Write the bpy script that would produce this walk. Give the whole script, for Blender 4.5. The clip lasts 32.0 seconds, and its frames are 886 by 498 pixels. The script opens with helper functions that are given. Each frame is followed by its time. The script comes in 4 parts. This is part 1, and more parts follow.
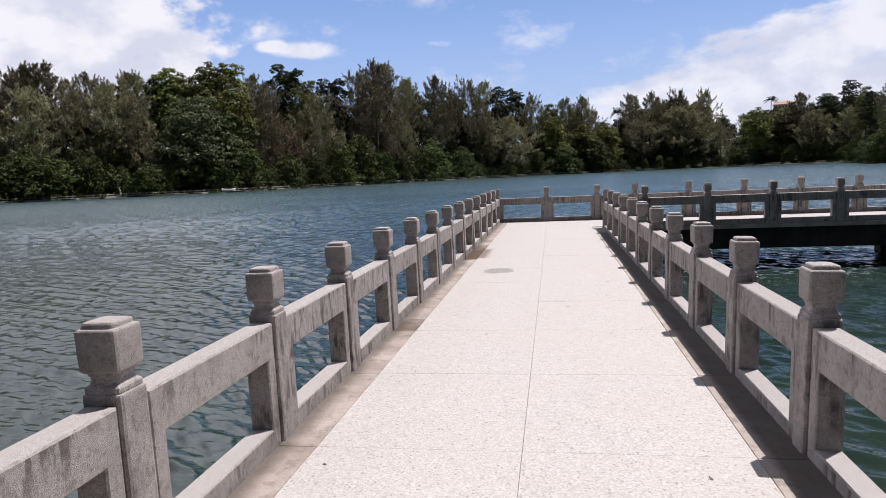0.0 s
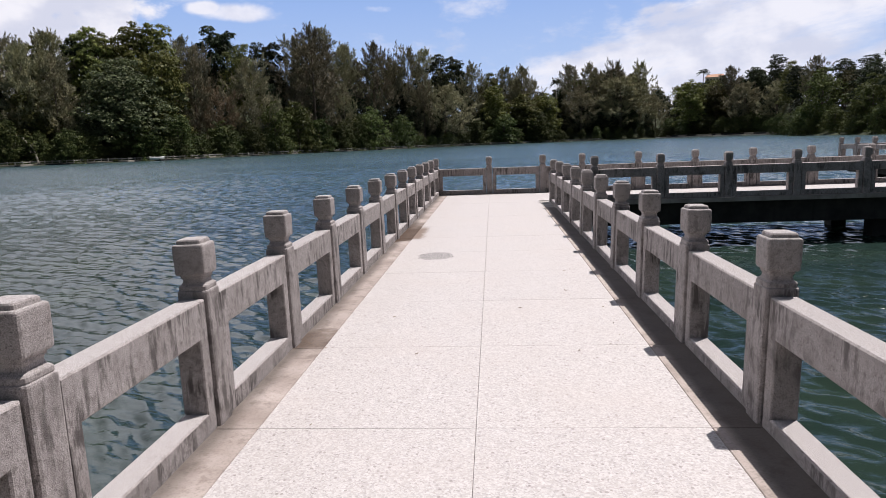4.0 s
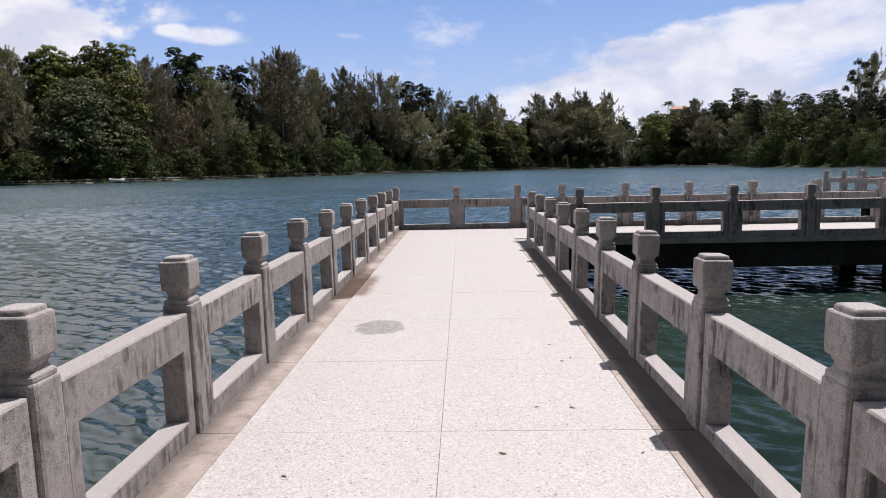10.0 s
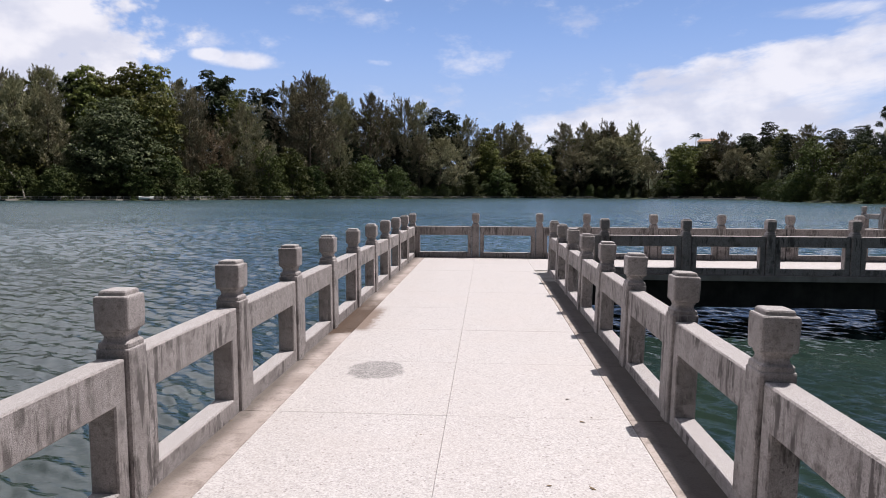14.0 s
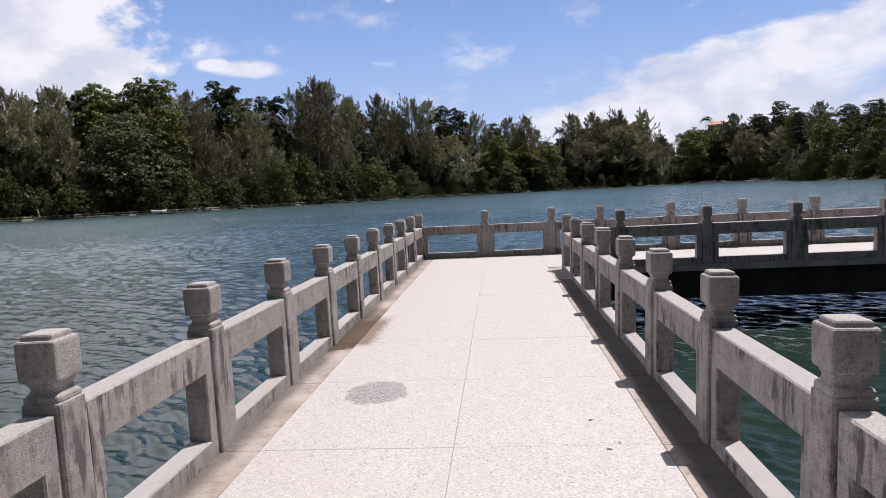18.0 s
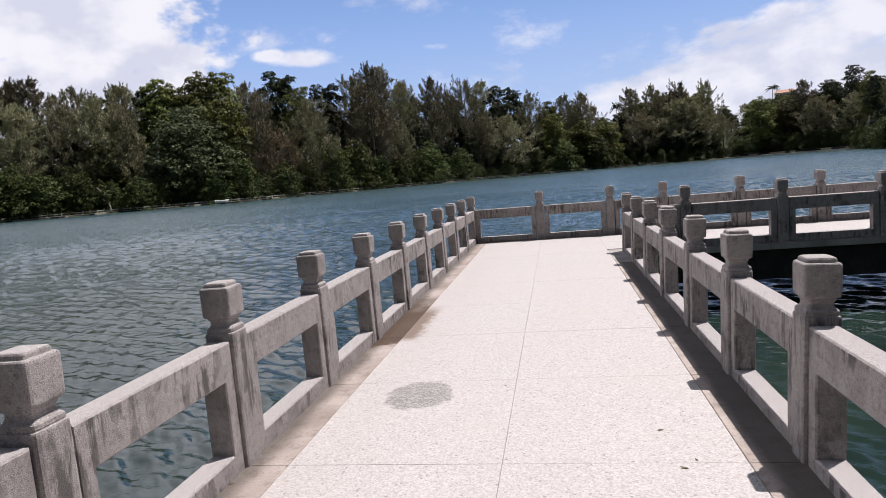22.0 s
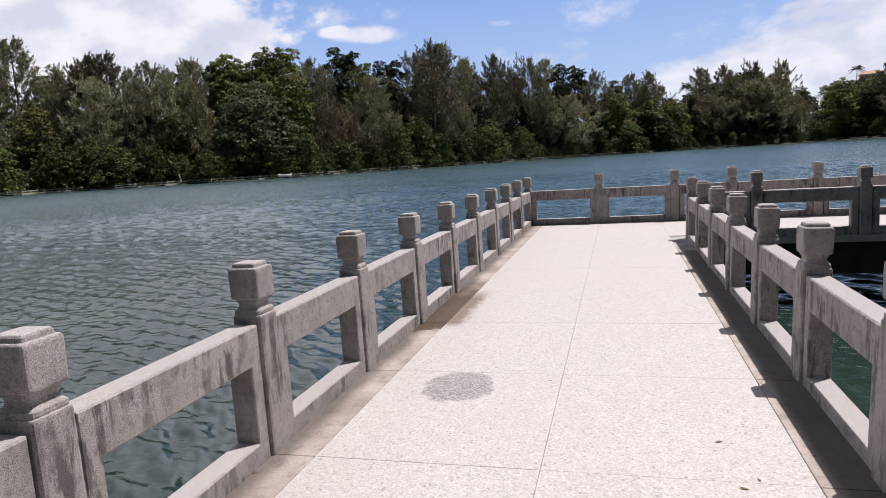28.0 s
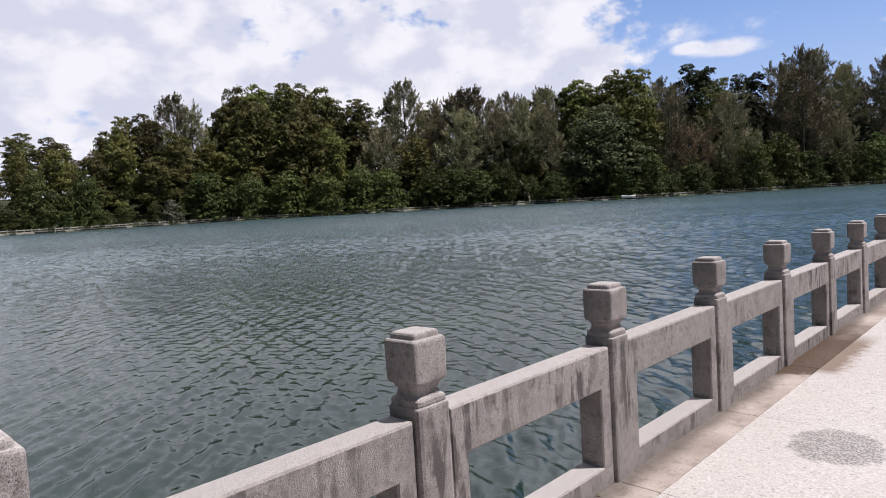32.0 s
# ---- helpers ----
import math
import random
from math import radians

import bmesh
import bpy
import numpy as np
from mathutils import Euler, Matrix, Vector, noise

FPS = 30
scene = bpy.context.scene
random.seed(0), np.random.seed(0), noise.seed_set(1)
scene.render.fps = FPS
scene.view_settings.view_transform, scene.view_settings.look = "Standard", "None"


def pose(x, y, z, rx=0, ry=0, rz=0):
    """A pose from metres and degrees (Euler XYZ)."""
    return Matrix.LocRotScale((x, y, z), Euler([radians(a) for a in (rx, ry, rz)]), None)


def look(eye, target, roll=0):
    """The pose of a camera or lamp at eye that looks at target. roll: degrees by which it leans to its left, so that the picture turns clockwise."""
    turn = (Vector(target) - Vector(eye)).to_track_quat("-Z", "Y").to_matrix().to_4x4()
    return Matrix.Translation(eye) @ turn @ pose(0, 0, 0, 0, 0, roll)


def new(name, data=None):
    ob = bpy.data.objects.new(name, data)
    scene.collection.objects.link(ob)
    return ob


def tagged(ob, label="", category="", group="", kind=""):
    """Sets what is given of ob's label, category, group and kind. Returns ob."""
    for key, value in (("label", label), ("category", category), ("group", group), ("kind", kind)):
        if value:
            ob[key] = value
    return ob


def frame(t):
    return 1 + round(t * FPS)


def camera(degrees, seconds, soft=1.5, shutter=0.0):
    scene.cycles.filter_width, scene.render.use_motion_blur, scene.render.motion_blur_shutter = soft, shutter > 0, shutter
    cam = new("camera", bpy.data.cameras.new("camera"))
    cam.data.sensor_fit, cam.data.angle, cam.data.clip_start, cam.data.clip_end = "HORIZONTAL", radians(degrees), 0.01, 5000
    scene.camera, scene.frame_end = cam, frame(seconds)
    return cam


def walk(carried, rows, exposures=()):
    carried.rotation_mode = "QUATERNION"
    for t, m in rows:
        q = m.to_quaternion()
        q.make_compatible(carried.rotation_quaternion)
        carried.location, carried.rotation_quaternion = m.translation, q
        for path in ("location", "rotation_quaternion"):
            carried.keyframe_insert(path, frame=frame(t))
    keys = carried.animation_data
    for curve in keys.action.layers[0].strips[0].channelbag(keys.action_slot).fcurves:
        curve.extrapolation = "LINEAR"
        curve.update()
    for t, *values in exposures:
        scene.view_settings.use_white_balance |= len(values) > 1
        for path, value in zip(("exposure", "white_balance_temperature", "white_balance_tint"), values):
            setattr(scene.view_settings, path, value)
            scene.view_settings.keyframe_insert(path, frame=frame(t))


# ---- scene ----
cam = camera(67.7, 32.0, soft=0.65)
PATH = [
    (0, (0.261, -0.367, 1.576), (-0.072, 1.593, 1.354), -2.5),
    (0.5, (0.256, -0.172, 1.559), (0.047, 1.802, 1.319), -2.1),
    (1, (0.226, 0.03, 1.565), (0.063, 2.013, 1.358), -0.7),
    (1.5, (0.189, 0.275, 1.57), (0.039, 2.255, 1.33), -1.9),
    (2, (0.173, 0.457, 1.552), (0.003, 2.43, 1.273), -2.3),
    (2.5, (0.21, 0.65, 1.558), (0.04, 2.626, 1.305), -2.6),
    (4.5, (0.172, 1.518, 1.54), (0.038, 3.486, 1.207), -1.4),
    (5, (0.179, 1.736, 1.539), (0.084, 3.713, 1.264), -0.7),
    (5.5, (0.205, 1.954, 1.548), (0.045, 3.935, 1.322), 0.3),
    (6, (0.221, 2.134, 1.54), (0.024, 4.098, 1.218), -0.7),
    (6.5, (0.22, 2.347, 1.526), (0.08, 4.323, 1.242), -0.3),
    (7, (0.206, 2.562, 1.538), (0.137, 4.544, 1.274), -0.8),
    (7.5, (0.186, 2.759, 1.535), (0.13, 4.736, 1.235), -0.0),
    (8, (0.203, 3.012, 1.526), (0.083, 4.991, 1.257), -0.6),
    (8.5, (0.211, 3.225, 1.531), (0.028, 5.199, 1.269), 0.4),
    (9, (0.228, 3.439, 1.536), (0.093, 5.416, 1.259), 0.5),
    (9.5, (0.21, 3.642, 1.534), (0.102, 5.627, 1.314), 0.4),
    (10, (0.201, 3.843, 1.557), (0.14, 5.827, 1.312), -1.2),
    (10.5, (0.209, 3.972, 1.553), (0.127, 5.953, 1.305), -0.9),
    (11, (0.213, 4.076, 1.545), (0.138, 6.062, 1.318), -0.8),
    (11.5, (0.239, 4.169, 1.548), (0.161, 6.161, 1.393), -0.8),
    (12, (0.252, 4.239, 1.55), (0.181, 6.235, 1.439), -0.7),
    (12.5, (0.271, 4.334, 1.549), (0.178, 6.331, 1.474), 0.3),
    (13, (0.286, 4.417, 1.54), (0.139, 6.408, 1.413), 0.7),
    (13.5, (0.315, 4.491, 1.539), (0.185, 6.48, 1.372), 0.3),
    (15.5, (0.309, 4.816, 1.569), (0.167, 6.804, 1.404), -0.1),
    (16, (0.326, 4.889, 1.564), (0.139, 6.872, 1.376), -1.4),
    (16.5, (0.339, 4.961, 1.572), (0.137, 6.942, 1.376), -1.9),
    (17, (0.336, 5.012, 1.567), (0.139, 6.993, 1.372), -2.0),
    (17.5, (0.365, 5.108, 1.561), (0.171, 7.09, 1.375), -2.4),
    (18, (0.383, 5.154, 1.56), (0.212, 7.14, 1.388), -2.8),
    (18.5, (0.408, 5.259, 1.567), (0.239, 7.245, 1.406), -2.8),
    (19, (0.423, 5.295, 1.56), (0.263, 7.285, 1.437), -1.1),
    (19.5, (0.421, 5.356, 1.55), (0.238, 7.339, 1.364), -0.8),
    (20, (0.432, 5.429, 1.549), (0.203, 7.404, 1.331), -2.0),
    (20.5, (0.433, 5.498, 1.547), (0.178, 7.468, 1.311), -2.3),
    (21, (0.425, 5.539, 1.545), (0.138, 7.507, 1.339), -2.4),
    (21.5, (0.424, 5.608, 1.541), (0.094, 7.567, 1.309), -3.4),
    (22, (0.423, 5.669, 1.552), (0.079, 7.627, 1.338), -4.7),
    (22.5, (0.422, 5.709, 1.548), (0.108, 7.669, 1.3), -5.8),
    (23, (0.424, 5.747, 1.555), (0.1, 7.704, 1.299), -7.6),
    (23.5, (0.422, 5.771, 1.552), (0.047, 7.718, 1.29), -7.1),
    (24, (0.409, 5.815, 1.553), (-0.03, 7.75, 1.299), -6.4),
    (24.5, (0.439, 5.825, 1.559), (-0.043, 7.747, 1.29), -7.0),
    (25, (0.466, 5.865, 1.563), (-0.053, 7.779, 1.303), -7.1),
    (25.5, (0.493, 5.899, 1.562), (0.002, 7.819, 1.293), -6.6),
    (27.5, (0.463, 6.005, 1.552), (0.032, 7.937, 1.261), -3.6),
    (28, (0.462, 5.962, 1.549), (-0.055, 7.875, 1.284), -3.5),
    (28.5, (0.446, 5.981, 1.541), (-0.201, 7.856, 1.291), -3.7),
    (29, (0.433, 5.97, 1.543), (-0.297, 7.815, 1.294), -3.6),
    (29.5, (0.415, 5.961, 1.538), (-0.451, 7.75, 1.316), -2.4),
    (30, (0.422, 5.961, 1.543), (-0.578, 7.681, 1.335), -1.5),
    (30.5, (0.406, 5.953, 1.54), (-0.723, 7.592, 1.335), -1.6),
    (31, (0.403, 5.954, 1.54), (-0.819, 7.525, 1.339), -2.0),
    (31.5, (0.395, 5.932, 1.552), (-0.921, 7.426, 1.371), -2.6),
    (32, (0.369, 5.951, 1.559), (-1.016, 7.388, 1.416), -3.2),
]
walk(cam, [(t, look(eye, target, roll)) for t, eye, target, roll in PATH],
     exposures=[(0.0, 0.3, 6350, 15), (32.0, 0.3, 6350, 15)])

# ---- light ----
SUN_TO = Vector((0.33, 0.295, 1.0)).normalized()
SUN_AZ = math.atan2(SUN_TO.x, SUN_TO.y)
SUN_EL = math.asin(SUN_TO.z)
sun_data = bpy.data.lights.new("sun", "SUN")
sun_data.energy, sun_data.angle, sun_data.color = 5.0, radians(0.53), (1.0, 0.965, 0.92)
sun = new("sun", sun_data)
sun.matrix_world = look(SUN_TO * 100, (0, 0, 0))


class Tree:
    """Short hand for building a node tree."""

    def __init__(self, tree):
        self.t = tree

    def node(self, kind, **values):
        n = self.t.nodes.new(kind)
        for k, v in values.items():
            if k in n.inputs:
                n.inputs[k].default_value = v
            else:
                setattr(n, k, v)
        return n

    def put(self, value, socket):
        if isinstance(value, (int, float, tuple)):
            socket.default_value = value
        else:
            self.t.links.new(value, socket)

    def m(self, op, a, b=0.0, c=0.0, clamp=False):
        n = self.t.nodes.new("ShaderNodeMath")
        n.operation, n.use_clamp = op, clamp
        for s, v in zip(n.inputs, (a, b, c)):
            self.put(v, s)
        return n.outputs[0]

    def step(self, x, lo, hi, a=0.0, b=1.0):
        n = self.t.nodes.new("ShaderNodeMapRange")
        n.interpolation_type = "SMOOTHSTEP"
        for s, v in zip(n.inputs, (x, lo, hi, a, b)):
            self.put(v, s)
        return n.outputs[0]

    def mix(self, f, a, b, blend="MIX"):
        n = self.t.nodes.new("ShaderNodeMix")
        n.data_type, n.blend_type = "RGBA", blend
        for i, v in ((0, f), (6, a), (7, b)):
            if isinstance(v, tuple) and len(v) == 3:
                v = (*v, 1.0)
            self.put(v, n.inputs[i])
        return n.outputs[2]

    def noise(self, vec, scale, detail=4.0, rough=0.55, out=0, dims="3D"):
        n = self.node("ShaderNodeTexNoise", noise_dimensions=dims)
        n.inputs["Scale"].default_value, n.inputs["Detail"].default_value, n.inputs["Roughness"].default_value = scale, detail, rough
        self.t.links.new(vec, n.inputs["Vector"])
        return n.outputs[out]

    def scaled(self, vec, x, y, z, rz=0.0):
        n = self.node("ShaderNodeMapping")
        self.t.links.new(vec, n.inputs["Vector"])
        n.inputs["Scale"].default_value = (x, y, z)
        n.inputs["Rotation"].default_value = (0, 0, rz)
        return n.outputs[0]

    def split(self, vec):
        n = self.node("ShaderNodeSeparateXYZ")
        self.t.links.new(vec, n.inputs[0])
        return n.outputs

    def join(self, x, y, z):
        n = self.node("ShaderNodeCombineXYZ")
        for s, v in zip(n.inputs, (x, y, z)):
            self.put(v, s)
        return n.outputs[0]


# sky with cumulus and high streaky cloud
world = bpy.data.worlds.new("sky")
scene.world = world
world.use_nodes = True
world.node_tree.nodes.clear()
W = Tree(world.node_tree)
sky = W.node("ShaderNodeTexSky", sky_type="NISHITA")
sky.sun_disc, sky.sun_elevation, sky.sun_rotation = False, SUN_EL, SUN_AZ
sky.air_density, sky.dust_density, sky.ozone_density, sky.altitude = 1.0, 0.05, 1.6, 20.0
direction = W.node("ShaderNodeTexCoord").outputs["Generated"]
dx, dy, dz = W.split(direction)
azim = W.m("MULTIPLY", W.m("ARCTAN2", dx, dy), 57.3)
elev = W.m("MULTIPLY", W.m("ARCSINE", W.m("MINIMUM", W.m("MAXIMUM", dz, -1.0), 1.0)), 57.3)
puffs = W.noise(W.join(azim, W.m("MULTIPLY", elev, 1.35), 3.0), 0.11, 7.0, 0.52)
lumps = W.noise(W.join(azim, W.m("MULTIPLY", elev, 1.5), 13.0), 0.42, 6.0, 0.55)
puffs = W.m("ADD", W.m("MULTIPLY", puffs, 0.62), W.m("MULTIPLY", lumps, 0.38))
streaks = W.noise(W.join(W.m("ADD", W.m("MULTIPLY", azim, 0.35), W.m("MULTIPLY", elev, -0.6)), elev, 9.0), 0.22, 6.0, 0.6)
wisps = W.noise(W.join(W.m("MULTIPLY", azim, 0.5), elev, 21.0), 0.3, 5.0, 0.6)


def blob(a, e, ra, re):
    u = W.m("DIVIDE", W.m("SUBTRACT", azim, a), ra)
    v = W.m("DIVIDE", W.m("SUBTRACT", elev, e), re)
    d = W.m("SQRT", W.m("ADD", W.m("MULTIPLY", u, u), W.m("MULTIPLY", v, v)))
    return W.step(d, 1.5, 0.2)


bank = W.step(W.m("ADD", azim, W.m("MULTIPLY", elev, -0.15)), -24.0, -36.0)
bank = W.m("MULTIPLY", W.m("MULTIPLY", bank, W.step(elev, 66.0, 46.0)), W.step(azim, -128.0, -98.0))
small = W.m("MAXIMUM", W.m("MAXIMUM", blob(-20.2, 10.6, 3.4, 0.8), blob(-22.8, 10.9, 1.6, 0.55)), W.m("MULTIPLY", blob(-8.6, 10.9, 3.0, 0.4), 0.55))
thick = W.step(W.m("ADD", bank, W.m("MULTIPLY", W.m("SUBTRACT", puffs, 0.5), 3.0)), 0.40, 0.74)
light_heap = W.step(W.m("ADD", small, W.m("MULTIPLY", W.m("SUBTRACT", puffs, 0.5), 2.7)), 0.36, 1.0, 0.0, 0.9)
thick = W.m("MAXIMUM", thick, light_heap)
veil_top = W.m("ADD", W.m("MULTIPLY", W.m("SUBTRACT", azim, 4.0), 0.27), 7.0)
ragged_top = W.m("ADD", veil_top, W.m("MULTIPLY", W.m("SUBTRACT", wisps, 0.5), 6.5))
veil = W.m("MULTIPLY", W.m("MULTIPLY", W.step(W.m("SUBTRACT", ragged_top, elev), -1.4, 2.2), W.step(azim, -3.0, 9.0)), W.step(azim, 110.0, 80.0))
veil = W.m("MAXIMUM", veil, W.m("MULTIPLY", blob(27.0, 13.2, 6.0, 0.8), 0.9))
thin = W.step(W.m("ADD", veil, W.m("MULTIPLY", W.m("SUBTRACT", streaks, 0.5), 2.6)), 0.34, 1.05, 0.0, 0.92)
rest = W.m("MULTIPLY", W.step(W.m("ADD", wisps, W.m("MULTIPLY", puffs, 0.5)), 0.78, 1.02), W.step(elev, 26.0, 12.0, 0.0, 0.6))
cover = W.m("MAXIMUM", thick, W.m("MAXIMUM", thin, rest))
low_sky = W.mix(W.step(elev, 16.0, 3.0), (5.6, 9.2, 17.0), (9.5, 12.6, 18.0))
haze = W.m("MULTIPLY", W.step(elev, 34.0, 10.0, 0.0, 0.92), W.step(dy, -0.35, 0.25, 0.0, 1.0))
tops = W.noise(W.join(azim, W.m("MULTIPLY", elev, 1.5), 40.0), 0.2, 5.0, 0.5)
white = W.mix(W.step(tops, 0.38, 0.62), (13.3, 13.9, 15.9), (18.0, 18.0, 18.6))
zenith = W.node("ShaderNodeHueSaturation", Saturation=0.85, Value=0.58)
world.node_tree.links.new(sky.outputs[0], zenith.inputs["Color"])
colour = W.mix(haze, zenith.outputs[0], low_sky)
near_sun = W.node("ShaderNodeVectorMath", operation="DOT_PRODUCT")
world.node_tree.links.new(direction, near_sun.inputs[0])
near_sun.inputs[1].default_value = SUN_TO
lift = W.m("ADD", 1.0, W.m("MULTIPLY", W.step(near_sun.outputs["Value"], 0.30, 0.58, 0.0, 1.8), thick))
bright = W.node("ShaderNodeVectorMath", operation="SCALE")
world.node_tree.links.new(white, bright.inputs[0])
world.node_tree.links.new(lift, bright.inputs["Scale"])
colour = W.mix(cover, colour, bright.outputs[0])
backing = W.node("ShaderNodeBackground")
backing.inputs["Strength"].default_value = 0.041
world.node_tree.links.new(colour, backing.inputs["Color"])
world.node_tree.links.new(backing.outputs[0], W.node("ShaderNodeOutputWorld").inputs[0])


# ---- materials ----
def material(name, rough=0.8, metal=0.0, spec=0.5):
    mat = bpy.data.materials.new(name)
    mat.use_nodes = True
    mat.node_tree.nodes.clear()
    k = Tree(mat.node_tree)
    shader = k.node("ShaderNodeBsdfPrincipled")
    shader.inputs["Roughness"].default_value = rough
    shader.inputs["Metallic"].default_value = metal
    shader.inputs["Specular IOR Level"].default_value = spec
    out = k.node("ShaderNodeOutputMaterial")
    mat.node_tree.links.new(shader.outputs[0], out.inputs[0])
    geo = k.node("ShaderNodeNewGeometry")
    return mat, k, shader, geo.outputs["Position"], geo


def bump(k, shader, height, strength=0.3, distance=0.01):
    b = k.node("ShaderNodeBump")
    b.inputs["Strength"].default_value, b.inputs["Distance"].default_value = strength, distance
    k.t.links.new(height, b.inputs["Height"])
    k.t.links.new(b.outputs[0], shader.inputs["Normal"])
    return b


def rnd(k):
    return k.node("ShaderNodeObjectInfo").outputs["Random"]


def make_granite():
    mat, k, s, pos, geo = material("washed_granite", 0.88, spec=0.25)
    grain = k.noise(pos, 230.0, 2.0, 0.7)
    coarse = k.noise(pos, 95.0, 2.0, 0.5)
    patchy = k.noise(pos, 4.5, 5.0, 0.6)
    x, y, z = k.split(pos)
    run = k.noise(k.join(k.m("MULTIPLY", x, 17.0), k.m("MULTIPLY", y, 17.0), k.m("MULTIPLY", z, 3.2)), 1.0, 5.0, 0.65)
    col = k.mix(k.step(grain, 0.28, 0.72), (0.185, 0.162, 0.153), (0.5, 0.452, 0.43))
    col = k.mix(k.m("MULTIPLY", k.step(coarse, 0.52, 0.75), 0.4), col, (0.46, 0.42, 0.40))
    col = k.mix(k.step(patchy, 0.4, 0.7, 0.0, 0.55), col, (0.195, 0.172, 0.162))
    mottle = k.noise(pos, 26.0, 4.0, 0.65)
    col = k.mix(k.step(mottle, 0.5, 0.68, 0.0, 0.5), col, (0.11, 0.094, 0.088))
    pits = k.noise(pos, 120.0, 2.0, 0.5)
    col = k.mix(k.step(pits, 0.62, 0.7, 0.0, 0.75), col, (0.05, 0.043, 0.04))
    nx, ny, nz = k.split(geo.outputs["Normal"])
    # rain runs, overstated so upright faces look as dark as in shade
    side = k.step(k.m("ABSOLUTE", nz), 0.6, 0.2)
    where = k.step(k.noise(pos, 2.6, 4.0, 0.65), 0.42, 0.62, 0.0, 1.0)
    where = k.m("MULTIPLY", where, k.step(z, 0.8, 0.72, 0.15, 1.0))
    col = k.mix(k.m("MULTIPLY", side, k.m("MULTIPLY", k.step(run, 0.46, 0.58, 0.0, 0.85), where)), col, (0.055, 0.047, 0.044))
    # upward faces painted paler, sunlight put into the stone colour
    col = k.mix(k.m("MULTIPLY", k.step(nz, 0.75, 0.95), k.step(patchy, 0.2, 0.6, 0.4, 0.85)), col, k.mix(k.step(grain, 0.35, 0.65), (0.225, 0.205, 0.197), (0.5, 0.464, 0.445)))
    col = k.mix(k.m("MULTIPLY", rnd(k), 0.2), col, (0.23, 0.205, 0.19))
    k.t.links.new(col, s.inputs["Base Color"])
    bump(k, s, k.m("ADD", grain, k.m("MULTIPLY", patchy, 1.5)), 0.55, 0.006)
    return mat


def make_terrazzo():
    mat, k, s, pos, geo = material("washed_terrazzo", 0.75, spec=0.3)
    chips = k.node("ShaderNodeTexVoronoi")
    chips.inputs["Scale"].default_value = 105.0
    k.t.links.new(pos, chips.inputs["Vector"])
    chip_random = k.split(chips.outputs["Color"])
    fine = k.noise(pos, 110.0, 3.0, 0.6)
    clouds = k.noise(pos, 1.1, 6.0, 0.6)
    col = k.mix(k.step(chip_random[0], 0.1, 0.9), (0.39, 0.358, 0.338), (0.48, 0.45, 0.432))
    col = k.mix(k.m("MULTIPLY", k.step(chip_random[1], 0.78, 0.86), 0.45), col, (0.235, 0.215, 0.215))
    pebbles = k.node("ShaderNodeTexVoronoi")
    pebbles.inputs["Scale"].default_value = 42.0
    k.t.links.new(pos, pebbles.inputs["Vector"])
    pebble_random = k.split(pebbles.outputs["Color"])
    grit = k.m("MULTIPLY", k.step(pebble_random[0], 0.86, 0.9), k.step(pebbles.outputs["Distance"], 0.42, 0.3))
    col = k.mix(k.m("MULTIPLY", grit, 0.6), col, (0.17, 0.14, 0.135))
    pale = k.m("MULTIPLY", k.step(pebble_random[1], 0.72, 0.8), k.step(pebbles.outputs["Distance"], 0.5, 0.35))
    col = k.mix(k.m("MULTIPLY", pale, 0.5), col, (0.56, 0.53, 0.51))
    col = k.mix(k.step(fine, 0.5, 0.72, 0.0, 0.45), col, (0.36, 0.31, 0.29))
    col = k.mix(k.step(clouds, 0.42, 0.72, 0.0, 0.3), col, (0.42, 0.37, 0.34))
    col = k.mix(k.m("MULTIPLY", rnd(k), 0.10), col, (0.46, 0.41, 0.37))
    # the round worn spot of grey aggregate
    x, y, z = k.split(pos)
    ragged = k.m("MULTIPLY", k.m("SUBTRACT", k.noise(pos, 9.0, 4.0, 0.65), 0.5), 0.9)
    u = k.m("DIVIDE", k.m("SUBTRACT", x, -0.63), 0.25)
    v = k.m("DIVIDE", k.m("SUBTRACT", y, 10.22), 0.29)
    d = k.m("ADD", k.m("SQRT", k.m("ADD", k.m("MULTIPLY", u, u), k.m("MULTIPLY", v, v))), ragged)
    spot = k.step(d, 1.06, 0.9)
    grey = k.mix(k.step(chip_random[2], 0.2, 0.8), (0.10, 0.095, 0.09), (0.34, 0.315, 0.30))
    col = k.mix(k.m("MULTIPLY", spot, 0.78), col, grey)
    # rusty damp edge along the margin
    along = k.m("MULTIPLY", k.step(y, 11.75, 12.0), k.step(y, 13.6, 13.0))
    edge = k.step(k.m("ADD", x, k.m("MULTIPLY", ragged, -0.3)), -0.95, -1.08)
    col = k.mix(k.m("MULTIPLY", k.m("MULTIPLY", along, edge), 0.8), col, (0.13, 0.078, 0.045))
    k.t.links.new(col, s.inputs["Base Color"])
    bump(k, s, k.m("ADD", chips.outputs["Distance"], k.m("MULTIPLY", fine, 0.6)), 0.25, 0.003)
    return mat


